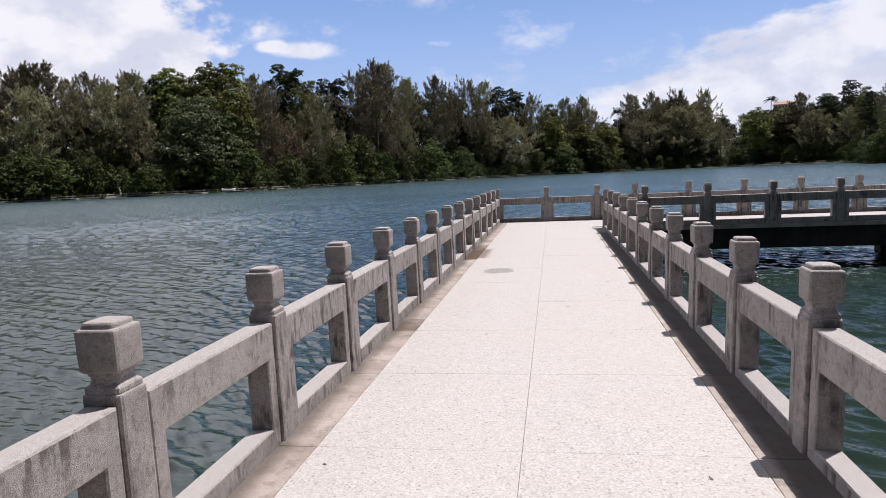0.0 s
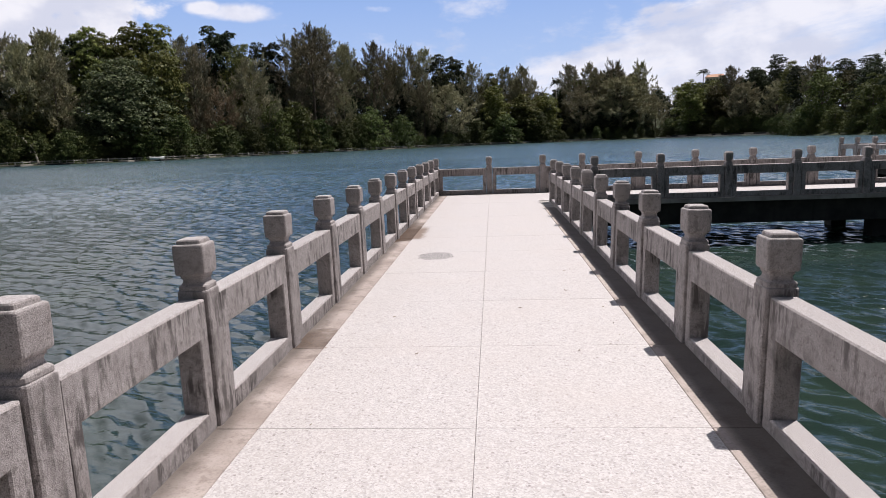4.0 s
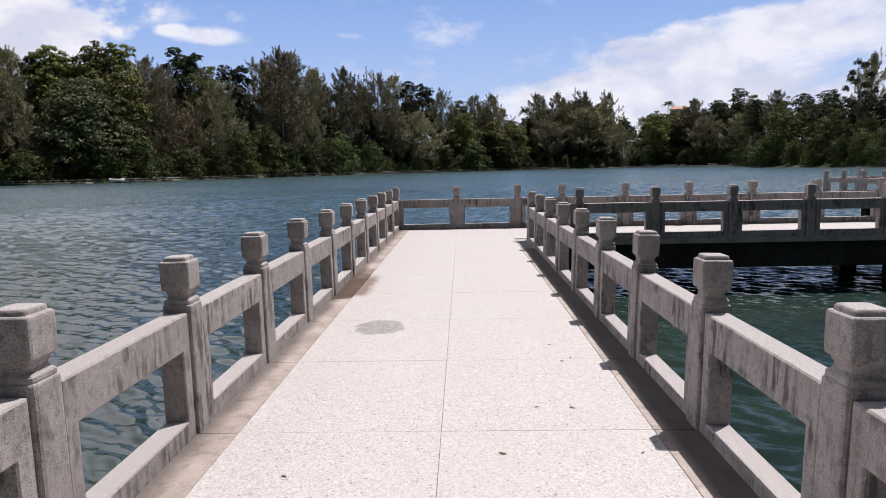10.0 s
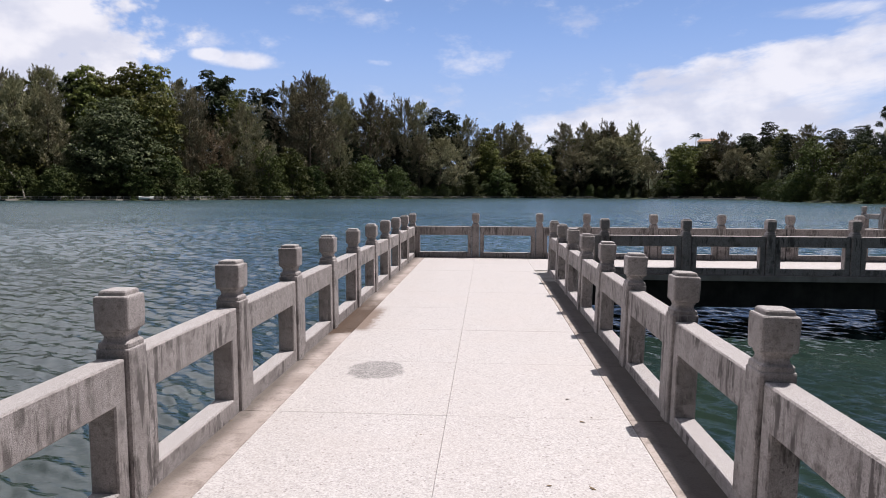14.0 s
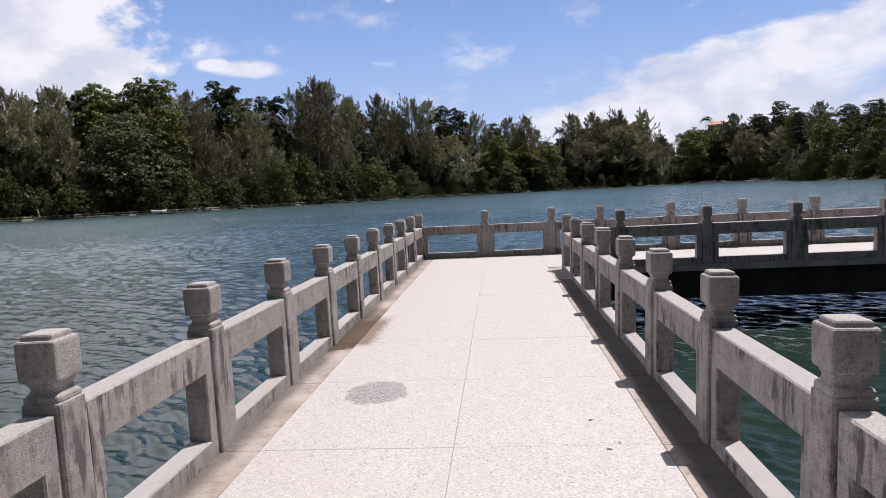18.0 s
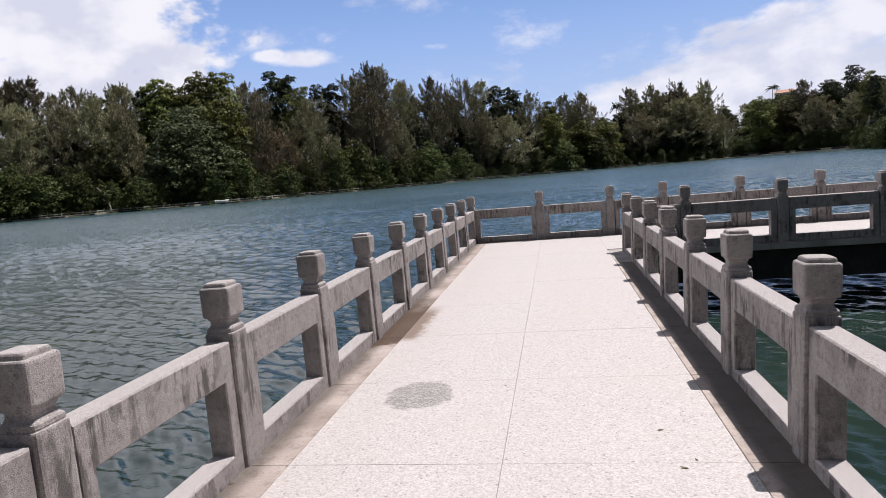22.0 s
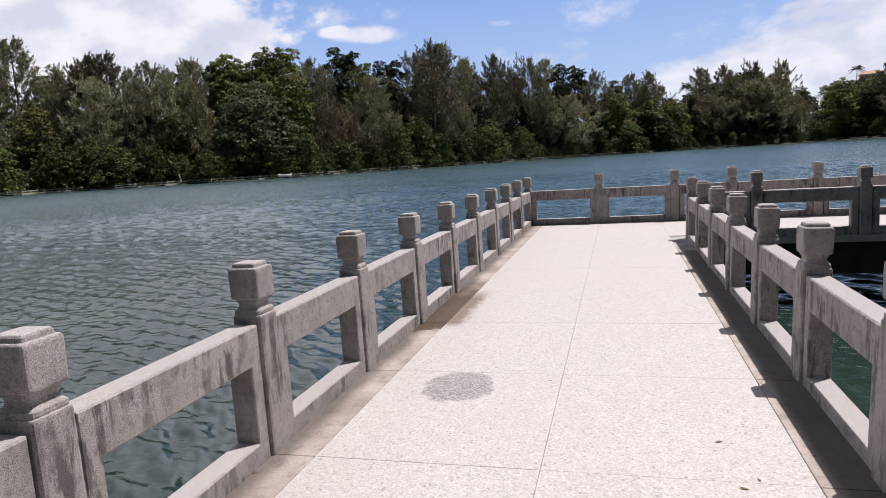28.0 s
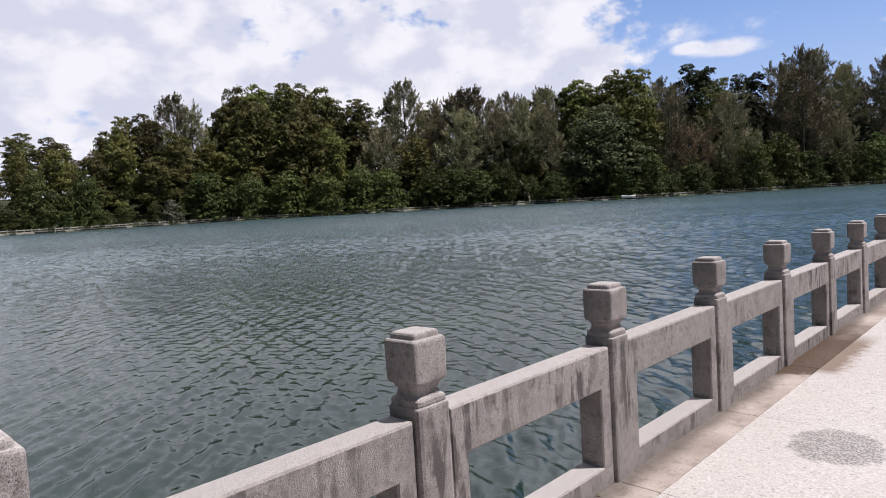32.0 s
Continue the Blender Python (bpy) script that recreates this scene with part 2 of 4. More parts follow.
def make_margin():
    mat, k, s, pos, geo = material("margin_concrete", 0.85, spec=0.3)
    big = k.noise(pos, 1.7, 6.0, 0.62)
    fine = k.noise(pos, 60.0, 3.0, 0.6)
    col = k.mix(k.step(big, 0.3, 0.7), (0.245, 0.198, 0.172), (0.405, 0.345, 0.31))
    col = k.mix(k.step(fine, 0.45, 0.75, 0.0, 0.5), col, (0.19, 0.16, 0.13))
    spots = k.noise(pos, 7.0, 5.0, 0.7)
    col = k.mix(k.step(spots, 0.5, 0.66, 0.0, 0.55), col, (0.15, 0.118, 0.098))
    x, y, z = k.split(pos)
    wave = k.m("MULTIPLY", k.m("SUBTRACT", k.noise(pos, 2.6, 4.0, 0.6), 0.5), 1.3)
    yy = k.m("ADD", y, wave)
    spill = k.m("MULTIPLY", k.step(y, 6.1, 6.2), k.step(yy, 6.75, 6.5))
    wet_or_shade = k.m("MULTIPLY", k.m("MAXIMUM", k.m("MULTIPLY", k.step(yy, 11.6, 11.75), k.step(yy, 14.3, 13.2)), k.m("MULTIPLY", spill, 0.7)), k.step(x, -0.5, -0.9))
    grime_and_shade = k.m("MULTIPLY", k.step(k.m("ADD", x, k.m("MULTIPLY", wave, 0.11)), -1.25, -1.40), 0.72)
    # on the right, the railing's shade painted into the margin colour
    grime_and_shade = k.m("MAXIMUM", grime_and_shade, k.m("MULTIPLY", k.step(k.m("ADD", x, k.m("MULTIPLY", wave, 0.05)), 1.33, 1.42), k.step(x, 1.9, 1.8, 0.0, 0.8)))
    col = k.mix(grime_and_shade, col, (0.06, 0.05, 0.042))
    col = k.mix(k.m("MULTIPLY", wet_or_shade, 0.92), col, k.mix(k.step(fine, 0.35, 0.65), (0.035, 0.019, 0.011), (0.085, 0.05, 0.028)))
    k.t.links.new(col, s.inputs["Base Color"])
    bump(k, s, k.m("ADD", big, fine), 0.3, 0.006)
    return mat


def make_concrete(name, low, high, scale=2.0):
    mat, k, s, pos, geo = material(name, 0.9, spec=0.25)
    big = k.noise(pos, scale, 6.0, 0.62)
    x, y, z = k.split(pos)
    run = k.noise(k.join(k.m("MULTIPLY", x, 6.0), k.m("MULTIPLY", y, 6.0), k.m("MULTIPLY", z, 0.8)), 1.0, 4.0, 0.6)
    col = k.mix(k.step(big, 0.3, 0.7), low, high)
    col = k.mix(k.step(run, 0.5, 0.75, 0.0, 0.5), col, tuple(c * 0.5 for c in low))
    k.t.links.new(col, s.inputs["Base Color"])
    bump(k, s, big, 0.4, 0.02)
    return mat


def make_water():
    mat, k, s, pos, geo = material("lake_water", 0.06, spec=0.5)
    s.inputs["IOR"].default_value = 1.333
    broad = k.noise(pos, 0.035, 3.0, 0.5)
    near = k.noise(pos, 0.4, 3.0, 0.5)
    col = k.mix(k.step(broad, 0.35, 0.65), (0.011, 0.022, 0.018), (0.018, 0.033, 0.027))
    col = k.mix(k.step(near, 0.42, 0.7, 0.0, 0.4), col, (0.027, 0.043, 0.024))
    # paler blue-green out on the lake: sky reflection put into the water colour
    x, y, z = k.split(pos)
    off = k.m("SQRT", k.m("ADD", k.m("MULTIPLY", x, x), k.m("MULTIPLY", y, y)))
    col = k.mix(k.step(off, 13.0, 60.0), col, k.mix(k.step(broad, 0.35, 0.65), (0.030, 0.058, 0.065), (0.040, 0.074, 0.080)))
    k.t.links.new(col, s.inputs["Base Color"])
    a = k.noise(k.scaled(pos, 0.75, 1.9, 1.0, radians(18)), 1.3, 2.0, 0.5)
    b = k.noise(k.scaled(pos, 1.0, 2.4, 1.0, radians(-14)), 3.4, 3.0, 0.6)
    c = k.noise(k.scaled(pos, 0.6, 1.3, 1.0, radians(30)), 0.45, 2.0, 0.5)
    d = k.noise(k.scaled(pos, 1.0, 2.0, 1.0, radians(-35)), 8.0, 3.0, 0.6)
    gusts = k.step(k.noise(k.scaled(pos, 0.5, 1.0, 1.0), 0.05, 3.0, 0.5), 0.3, 0.7, 0.55, 1.3)
    h = k.m("ADD", k.m("ADD", k.m("MULTIPLY", a, 0.016), k.m("MULTIPLY", d, 0.004)), k.m("ADD", k.m("MULTIPLY", b, 0.013), k.m("MULTIPLY", c, 0.03)))
    # fine ruffled water on the open lake, away from the bridge
    bump(k, s, k.m("MULTIPLY", h, k.m("MULTIPLY", gusts, k.step(off, 14.0, 70.0, 1.0, 5.5))), 1.0, 1.0)
    k.t.links.new(k.step(off, 38.0, 120.0, 0.06, 0.26), s.inputs["Roughness"])
    return mat


def make_foliage(name, dark, light, tip, rough=0.55):
    mat, k, s, pos, geo = material(name, rough, spec=0.1)
    leaf = geo.outputs["Random Per Island"]
    tone = k.noise(pos, 0.35, 3.0, 0.6)
    col = k.mix(leaf, dark, light)
    col = k.mix(k.step(tone, 0.45, 0.75, 0.0, 0.6), col, tip)
    hue = k.node("ShaderNodeHueSaturation")
    k.put(k.m("ADD", 0.475, k.m("MULTIPLY", rnd(k), 0.05)), hue.inputs["Hue"])
    k.put(k.m("ADD", 0.62, k.m("MULTIPLY", rnd(k), 0.8)), hue.inputs["Value"])
    k.t.links.new(col, hue.inputs["Color"])
    k.t.links.new(hue.outputs[0], s.inputs["Base Color"])
    out = [n for n in k.t.nodes if n.type == "OUTPUT_MATERIAL"][0]
    through_leaf = k.node("ShaderNodeBsdfTranslucent")
    k.t.links.new(hue.outputs[0], through_leaf.inputs[0])
    both = k.node("ShaderNodeMixShader")
    both.inputs[0].default_value = 0.13
    k.t.links.new(s.outputs[0], both.inputs[1])
    k.t.links.new(through_leaf.outputs[0], both.inputs[2])
    k.t.links.new(both.outputs[0], out.inputs[0])
    return mat


def make_plain(name, low, high, scale=8.0, rough=0.8):
    mat, k, s, pos, geo = material(name, rough, spec=0.3)
    k.t.links.new(k.mix(k.step(k.noise(pos, scale, 5.0, 0.6), 0.3, 0.7), low, high), s.inputs["Base Color"])
    return mat


def make_bank():
    """Stone edge of the shore: long stretches painted black as a shaded void, others bare and pale."""
    mat, k, s, pos, geo = material("shore_edge_stone", 0.9, spec=0.2)
    patch = k.noise(pos, 0.11, 2.0, 0.4)
    fine = k.noise(pos, 1.4, 4.0, 0.6)
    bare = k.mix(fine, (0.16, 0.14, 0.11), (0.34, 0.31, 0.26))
    # near-black tone for the shaded gap beneath the walk, upright faces only
    wet_or_shade = k.mix(fine, (0.010, 0.011, 0.010), (0.03, 0.03, 0.026))
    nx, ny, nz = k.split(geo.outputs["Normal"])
    k.t.links.new(k.mix(k.m("MULTIPLY", k.step(patch, 0.54, 0.5), k.step(k.m("ABSOLUTE", nz), 0.9, 0.6)), bare, wet_or_shade), s.inputs["Base Color"])
    bump(k, s, fine, 0.5, 0.05)
    return mat


GRANITE = make_granite()
TERRAZZO = make_terrazzo()
MARGIN = make_margin()
SLAB = make_concrete("slab_concrete", (0.24, 0.22, 0.20), (0.36, 0.34, 0.31))
# near-black tone for beams and piles: the deck's shade as colour
BEAM = make_concrete("shaded_beam_concrete", (0.018, 0.018, 0.018), (0.045, 0.044, 0.04))
WATER = make_water()
BARK = make_plain("bark", (0.07, 0.055, 0.04), (0.16, 0.13, 0.10), 3.0)
PALE_BARK = make_plain("pale_bark", (0.25, 0.22, 0.19), (0.4, 0.36, 0.32), 3.0)
EARTH = make_plain("bank_earth", (0.018, 0.026, 0.011), (0.045, 0.052, 0.022), 0.25, 0.95)
BANK = make_bank()
RAIL_STONE = make_plain("shore_rail_stone", (0.26, 0.245, 0.215), (0.44, 0.415, 0.37), 0.8, 0.9)
LEAF_BROAD = make_foliage("broad_leaves", (0.026, 0.029, 0.010), (0.135, 0.133, 0.042), (0.24, 0.213, 0.072))
LEAF_SHRUB = make_foliage("shrub_leaves", (0.022, 0.031, 0.010), (0.08, 0.098, 0.03), (0.14, 0.145, 0.045))
LEAF_NEEDLE = make_foliage("needle_twigs", (0.10, 0.10, 0.062), (0.31, 0.287, 0.178), (0.37, 0.305, 0.193), 0.7)
LEAF_BRIGHT = make_foliage("bright_leaves", (0.05, 0.057, 0.017), (0.18, 0.192, 0.052), (0.29, 0.27, 0.085))
# tone of dark trees, lowered further to paint shade between the trees
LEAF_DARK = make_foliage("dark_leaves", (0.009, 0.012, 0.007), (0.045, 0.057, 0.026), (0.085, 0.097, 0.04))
LEAF_ROSETTE = make_foliage("rosette_leaves", (0.02, 0.026, 0.012), (0.11, 0.12, 0.055), (0.23, 0.225, 0.12))
LEAF_RUSSET = make_foliage("russet_twigs", (0.09, 0.07, 0.042), (0.3, 0.235, 0.145), (0.38, 0.27, 0.17), 0.7)
LEAF_LIME = make_foliage("lime_leaves", (0.03, 0.04, 0.012), (0.11, 0.13, 0.038), (0.185, 0.19, 0.058))
LEAF_PALE = make_foliage("pale_blossom", (0.09, 0.10, 0.065), (0.27, 0.27, 0.2), (0.2, 0.21, 0.14))
WHITE = make_plain("white_paint", (0.72, 0.72, 0.7), (0.82, 0.82, 0.8), 3.0, 0.5)
ROOF = make_plain("orange_roof", (0.38, 0.2, 0.13), (0.5, 0.3, 0.2), 3.0)
PLASTER = make_plain("pale_plaster", (0.5, 0.46, 0.4), (0.65, 0.6, 0.53), 2.0)
DARK = make_plain("dark_opening", (0.03, 0.03, 0.035), (0.05, 0.05, 0.055), 2.0, 0.4)
LITTER = make_plain("dry_leaf", (0.09, 0.06, 0.035), (0.2, 0.14, 0.08), 30.0)


# ---- mesh helpers ----
def mesh_from(name, verts, faces, mat, smooth=False):
    me = bpy.data.meshes.new(name)
    me.from_pydata(verts, [], faces)
    me.materials.append(mat)
    if smooth:
        me.polygons.foreach_set("use_smooth", [True] * len(me.polygons))
    me.update()
    return me


def boxed(name, lo, hi, mat, bevel=0.0, segments=2):
    bm = bmesh.new()
    bmesh.ops.create_cube(bm, size=1.0)
    size = Vector(hi) - Vector(lo)
    mid = (Vector(hi) + Vector(lo)) / 2
    for v in bm.verts:
        v.co = Vector((v.co.x * size.x, v.co.y * size.y, v.co.z * size.z)) + mid
    if bevel:
        bmesh.ops.bevel(bm, geom=bm.edges[:], offset=bevel, segments=segments, profile=0.6, affect="EDGES")
    me = bpy.data.meshes.new(name)
    bm.to_mesh(me)
    bm.free()
    me.materials.append(mat)
    return me


def square_turned(name, profile, mat, round_off=0.012):
    """A square section that follows a profile of (height, half width), with rounded arrises."""
    verts, faces = [], []
    for z, w in profile:
        r = min(round_off, w * 0.4)
        for sx, sy, first in ((1, -1, 0), (1, 1, 1), (-1, 1, 0), (-1, -1, 1)):
            a, b = (sx * (w - r), sy * w, z), (sx * w, sy * (w - r), z)
            c = (sx * (w - r * 0.3), sy * (w - r * 0.3), z)
            verts += [b, c, a] if first else [a, c, b]
    n = 12
    for i in range(len(profile) - 1):
        for j in range(n):
            faces.append((i * n + j, i * n + (j + 1) % n, (i + 1) * n + (j + 1) % n, (i + 1) * n + j))
    faces.append(tuple(range(n))[::-1])
    faces.append(tuple(range((len(profile) - 1) * n, len(profile) * n)))
    return mesh_from(name, verts, faces, mat)


def part(name, me, parent, m=None, label=""):
    ob = new(name, me)
    ob.parent = parent
    if m is not None:
        ob.matrix_basis = m
    return tagged(ob, label)


def thing(name, m, label, category, group="", kind=""):
    ob = new(name)
    ob.empty_display_size = 0.2
    ob.matrix_basis = m
    return tagged(ob, label, category, group, kind)


# ---- lake, bed and banks ----
WATER_Z = -1.12
CENTRE = Vector((0.0, 5.0))
SHORE_AZ = (-180, -130, -100, -76, -60, -45, -27, -18, -8, 0, 6, 14, 20, 22.8, 24.2, 30, 45, 90, 140, 180)
SHORE_R = (120, 120, 130, 152, 165, 160, 158, 185, 228, 270, 300, 308, 296, 285, 205, 168, 140, 120, 120, 120)
TOP_AZ = (-100, -78, -73, -70, -68, -65.5, -63.5, -60.3, -56.7, -52, -47.7, -45, -41, -37.7, -35, -32, -28.5, -26.5, -23, -21, -18, -15, -11.2,
          -8.3, -5.4, -3.5, -1, 2.4, 4.3, 5.5, 7.6, 10.3, 12.6, 13.6, 15.5, 17.4, 21.8, 25, 27.1, 29.1, 34, 60)
TOP_EL = (5.0, 6.0, 5.9, 6.3, 7.8, 8.9, 7.2, 9.6, 9.8, 8.3, 9.8, 9.0, 9.0, 8.2, 8.3, 8.6, 9.4, 8.5, 9.1, 8.0, 7.9, 9.4, 7.9,
          7.5, 7.1, 6.9, 5.9, 5.8, 4.1, 4.4, 5.8, 5.9, 5.3, 4.1, 4.4, 4.7, 5.3, 5.1, 4.9, 5.2, 5.2, 5.5)


def shore(az):
    return 1.45 * float(np.interp(az, SHORE_AZ, SHORE_R)) + 1.6 * math.sin(az * 1.9) + 0.9 * math.sin(az * 5.3 + 1)


def skyline(az):
    """Height of the tree tops over the water's far side, for a place r metres off."""
    return math.tan(radians(float(np.interp(az, TOP_AZ, TOP_EL))))


def polar(az, r, z=0.0):
    a = radians(az)
    return Vector((CENTRE.x + r * math.sin(a), CENTRE.y + r * math.cos(a), z))


def ground_z(az, back):
    """Height of the ground that far behind the shore line."""
    if back < 0:
        return max(WATER_Z + back * 0.25, -4.0)
    if back < 2.5:
        return WATER_Z + 0.12 + 0.18 * back
    rise = min(1.0, (back - 2.5) / 60.0)
    rise = rise * rise * (3 - 2 * rise)
    top = max(2.0, skyline(az) * (shore(az) + 60) - 17.0)
    far = max(0.0, 1 - max(0.0, back - 120) / 500.0)
    return WATER_Z + 0.55 + rise * min(top, 19.0) * far + 0.3 * math.sin(az * 3.1 + back * 0.2)


def build_ground():
    backs = (-400, -60, -25, -8, -2, 0, 0.6, 2.5, 5, 9, 14, 20, 28, 38, 50, 80, 130, 300, 700, 1500, 3200)
    azs = [i * 0.8 - 180 for i in range(450)]
    verts, faces = [], []
    for az in azs:
        for b in backs:
            r = max(shore(az) + b, 0.5)
            verts.append(polar(az, r, ground_z(az, b if b > -400 else -60)))
    n = len(backs)
    for i in range(len(azs)):
        j = (i + 1) % len(azs)
        for k in range(n - 1):
            faces.append((i * n + k, j * n + k, j * n + k + 1, i * n + k + 1)[::-1])
    tagged(new("ground", mesh_from("ground", verts, faces, EARTH, True)), "earthy wooded bank and lake bed round the water", "ground", kind="structure")


build_ground()


def build_water():
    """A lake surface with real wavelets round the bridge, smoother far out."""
    rng = np.random.default_rng(77)
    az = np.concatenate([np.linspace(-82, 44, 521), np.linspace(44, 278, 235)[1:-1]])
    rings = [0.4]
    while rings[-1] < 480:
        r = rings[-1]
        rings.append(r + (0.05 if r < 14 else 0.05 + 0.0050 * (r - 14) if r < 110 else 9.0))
    r = np.array(rings)
    a = np.radians(az)
    x = CENTRE.x + np.outer(r, np.sin(a))
    y = CENTRE.y - 1.0 + np.outer(r, np.cos(a))
    z = np.zeros_like(x)
    wind = radians(205)
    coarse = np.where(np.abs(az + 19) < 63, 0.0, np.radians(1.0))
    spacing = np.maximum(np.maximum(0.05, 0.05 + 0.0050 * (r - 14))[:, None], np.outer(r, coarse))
    for i in range(44):
        length = 0.145 * 1.06 ** i * rng.uniform(0.92, 1.08)
        turn = wind + rng.normal() * 0.6
        k = math.tau / length
        phase = k * (x * math.sin(turn) + y * math.cos(turn)) + rng.uniform(0, math.tau)
        keep = np.clip((length - 2.2 * spacing) / spacing, 0.0, 1.0)
        if length > 0.62:
            keep = keep * np.clip((r - 20) / 32, 0.07, 1.0)[:, None]
        else:
            keep = keep * (1 + np.clip((r - 14) / 20, 0, 1) * 0.9)[:, None]
        slope = 0.070 if length < 0.62 else 0.086
        z += slope / k * keep * (np.sin(phase) - 0.3 * np.cos(2 * phase))
    gust = 0.78 + 0.3 * np.sin(x * 0.11 + 1.2 * np.sin(y * 0.06)) * np.sin(y * 0.075 + 0.7)
    fade = np.clip((108 - r) / 45, 0, 1)[:, None]
    z = WATER_Z + z * gust * fade
    n, m = x.shape
    co = np.stack([x, y, z], 2).reshape(-1, 3)
    i, j = np.meshgrid(np.arange(n - 1), np.arange(m), indexing="ij")
    j2 = (j + 1) % m
    quads = np.stack([i * m + j, (i + 1) * m + j, (i + 1) * m + j2, i * m + j2], 2).reshape(-1, 4)[:, ::-1]
    me = bpy.data.meshes.new("water")
    me.vertices.add(len(co))
    me.vertices.foreach_set("co", co.ravel())
    me.loops.add(quads.size)
    me.loops.foreach_set("vertex_index", quads.ravel())
    me.polygons.add(len(quads))
    me.polygons.foreach_set("loop_start", np.arange(0, quads.size, 4))
    me.update(calc_edges=True)
    me.polygons.foreach_set("use_smooth", np.ones(len(quads), dtype=bool))
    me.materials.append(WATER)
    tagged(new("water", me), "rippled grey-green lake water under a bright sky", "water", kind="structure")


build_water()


# ---- decks ----
STEP, SLAB_STEP = 1.435, 1.456
LX, RX = -1.5, 1.63
END_Y, Q_Y = 20.71, 17.74
DECKS = (("deck_1", -1.62, -9.0, 1.75, END_Y + 0.12), ("deck_2", 1.75, Q_Y - 0.12, 20.25, END_Y + 0.12), ("deck_3", 16.88, END_Y + 0.12, 20.25, 35.2))
floor_parents = []
for name, x0, y0, x1, y1 in DECKS:
    deck = new(name, boxed(name, (x0, y0, -0.12), (x1, y1, -0.012), SLAB, 0.008, 1))
    tagged(deck, "grey concrete deck slab of the zigzag lake bridge", "bridge deck", kind="structure")
    floor_parents.append(deck)
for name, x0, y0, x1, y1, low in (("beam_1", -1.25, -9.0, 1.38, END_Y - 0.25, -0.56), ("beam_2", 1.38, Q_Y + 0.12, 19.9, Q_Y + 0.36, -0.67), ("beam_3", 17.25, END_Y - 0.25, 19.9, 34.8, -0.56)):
    tagged(new(name, boxed(name, (x0, y0, low), (x1, y1, -0.12), BEAM, 0.01, 1)), "concrete beam under the bridge deck, shade put into its colour", "beam", kind="structure")
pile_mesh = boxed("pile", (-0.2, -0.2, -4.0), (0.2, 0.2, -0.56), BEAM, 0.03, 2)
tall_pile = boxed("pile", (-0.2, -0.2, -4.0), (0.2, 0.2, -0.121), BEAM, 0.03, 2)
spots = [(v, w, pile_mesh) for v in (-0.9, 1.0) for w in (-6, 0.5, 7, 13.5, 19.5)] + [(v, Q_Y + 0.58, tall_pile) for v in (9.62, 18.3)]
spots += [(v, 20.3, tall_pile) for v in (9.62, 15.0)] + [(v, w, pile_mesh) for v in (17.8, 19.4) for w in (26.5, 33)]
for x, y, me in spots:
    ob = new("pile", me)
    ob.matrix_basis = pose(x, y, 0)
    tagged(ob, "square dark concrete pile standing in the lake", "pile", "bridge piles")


def margin(name, lo, hi, parent):
    tagged(part("margin", boxed(name, lo, hi, MARGIN, 0.004, 1), parent), "weathered beige concrete margin beside the railing")


TX0, TXM, TX1 = -1.166, 0.052, 1.302
# strips along both railings of the first leg, in lengths as poured
cuts = [-9.0] + [10.52 + SLAB_STEP * k for k in range(-13, 7)]
for a, b in zip(cuts, cuts[1:] + [END_Y - 0.02]):
    margin("margin", (LX - 0.1, a + 0.002, -0.012), (TX0 - 0.004, b - 0.002, -0.002), floor_parents[0])
    if b < Q_Y:
        margin("margin", (TX1 + 0.004, a + 0.002, -0.012), (RX + 0.1, b - 0.002, -0.002), floor_parents[0])
margin("margin", (1.75, Q_Y - 0.1, -0.012), (20.1, Q_Y + 0.35, -0.002), floor_parents[1])
margin("margin", (TX0, END_Y - 0.30, -0.012), (16.9, END_Y + 0.1, -0.002), floor_parents[1])
margin("margin", (16.95, END_Y + 0.12, -0.012), (17.35, 35.1, -0.002), floor_parents[2])

# ---- railings ----
POST_PROFILE = ((-0.012, 0.088), (0.784, 0.088), (0.792, 0.086), (0.796, 0.081), (0.797, 0.080), (0.803, 0.0815), (0.818, 0.0805), (0.824, 0.076),
                (0.830, 0.068), (0.840, 0.063), (0.852, 0.0615), (0.862, 0.064), (0.866, 0.069), (0.884, 0.070))
CAP_PROFILE = ((0.880, 0.066), (0.882, 0.080), (0.888, 0.0850), (0.896, 0.0865), (0.960, 0.0880), (1.036, 0.0885), (1.046, 0.0868), (1.052, 0.082), (1.054, 0.073),
               (1.056, 0.0715), (1.070, 0.0695), (1.077, 0.065), (1.080, 0.056))
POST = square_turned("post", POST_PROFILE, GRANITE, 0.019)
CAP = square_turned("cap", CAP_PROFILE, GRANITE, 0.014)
RAIL_TOP, RAIL_LOW, SILL = 0.752, 0.542, 0.125
THICK = 0.070
STILE = 0.098
_cache = {}


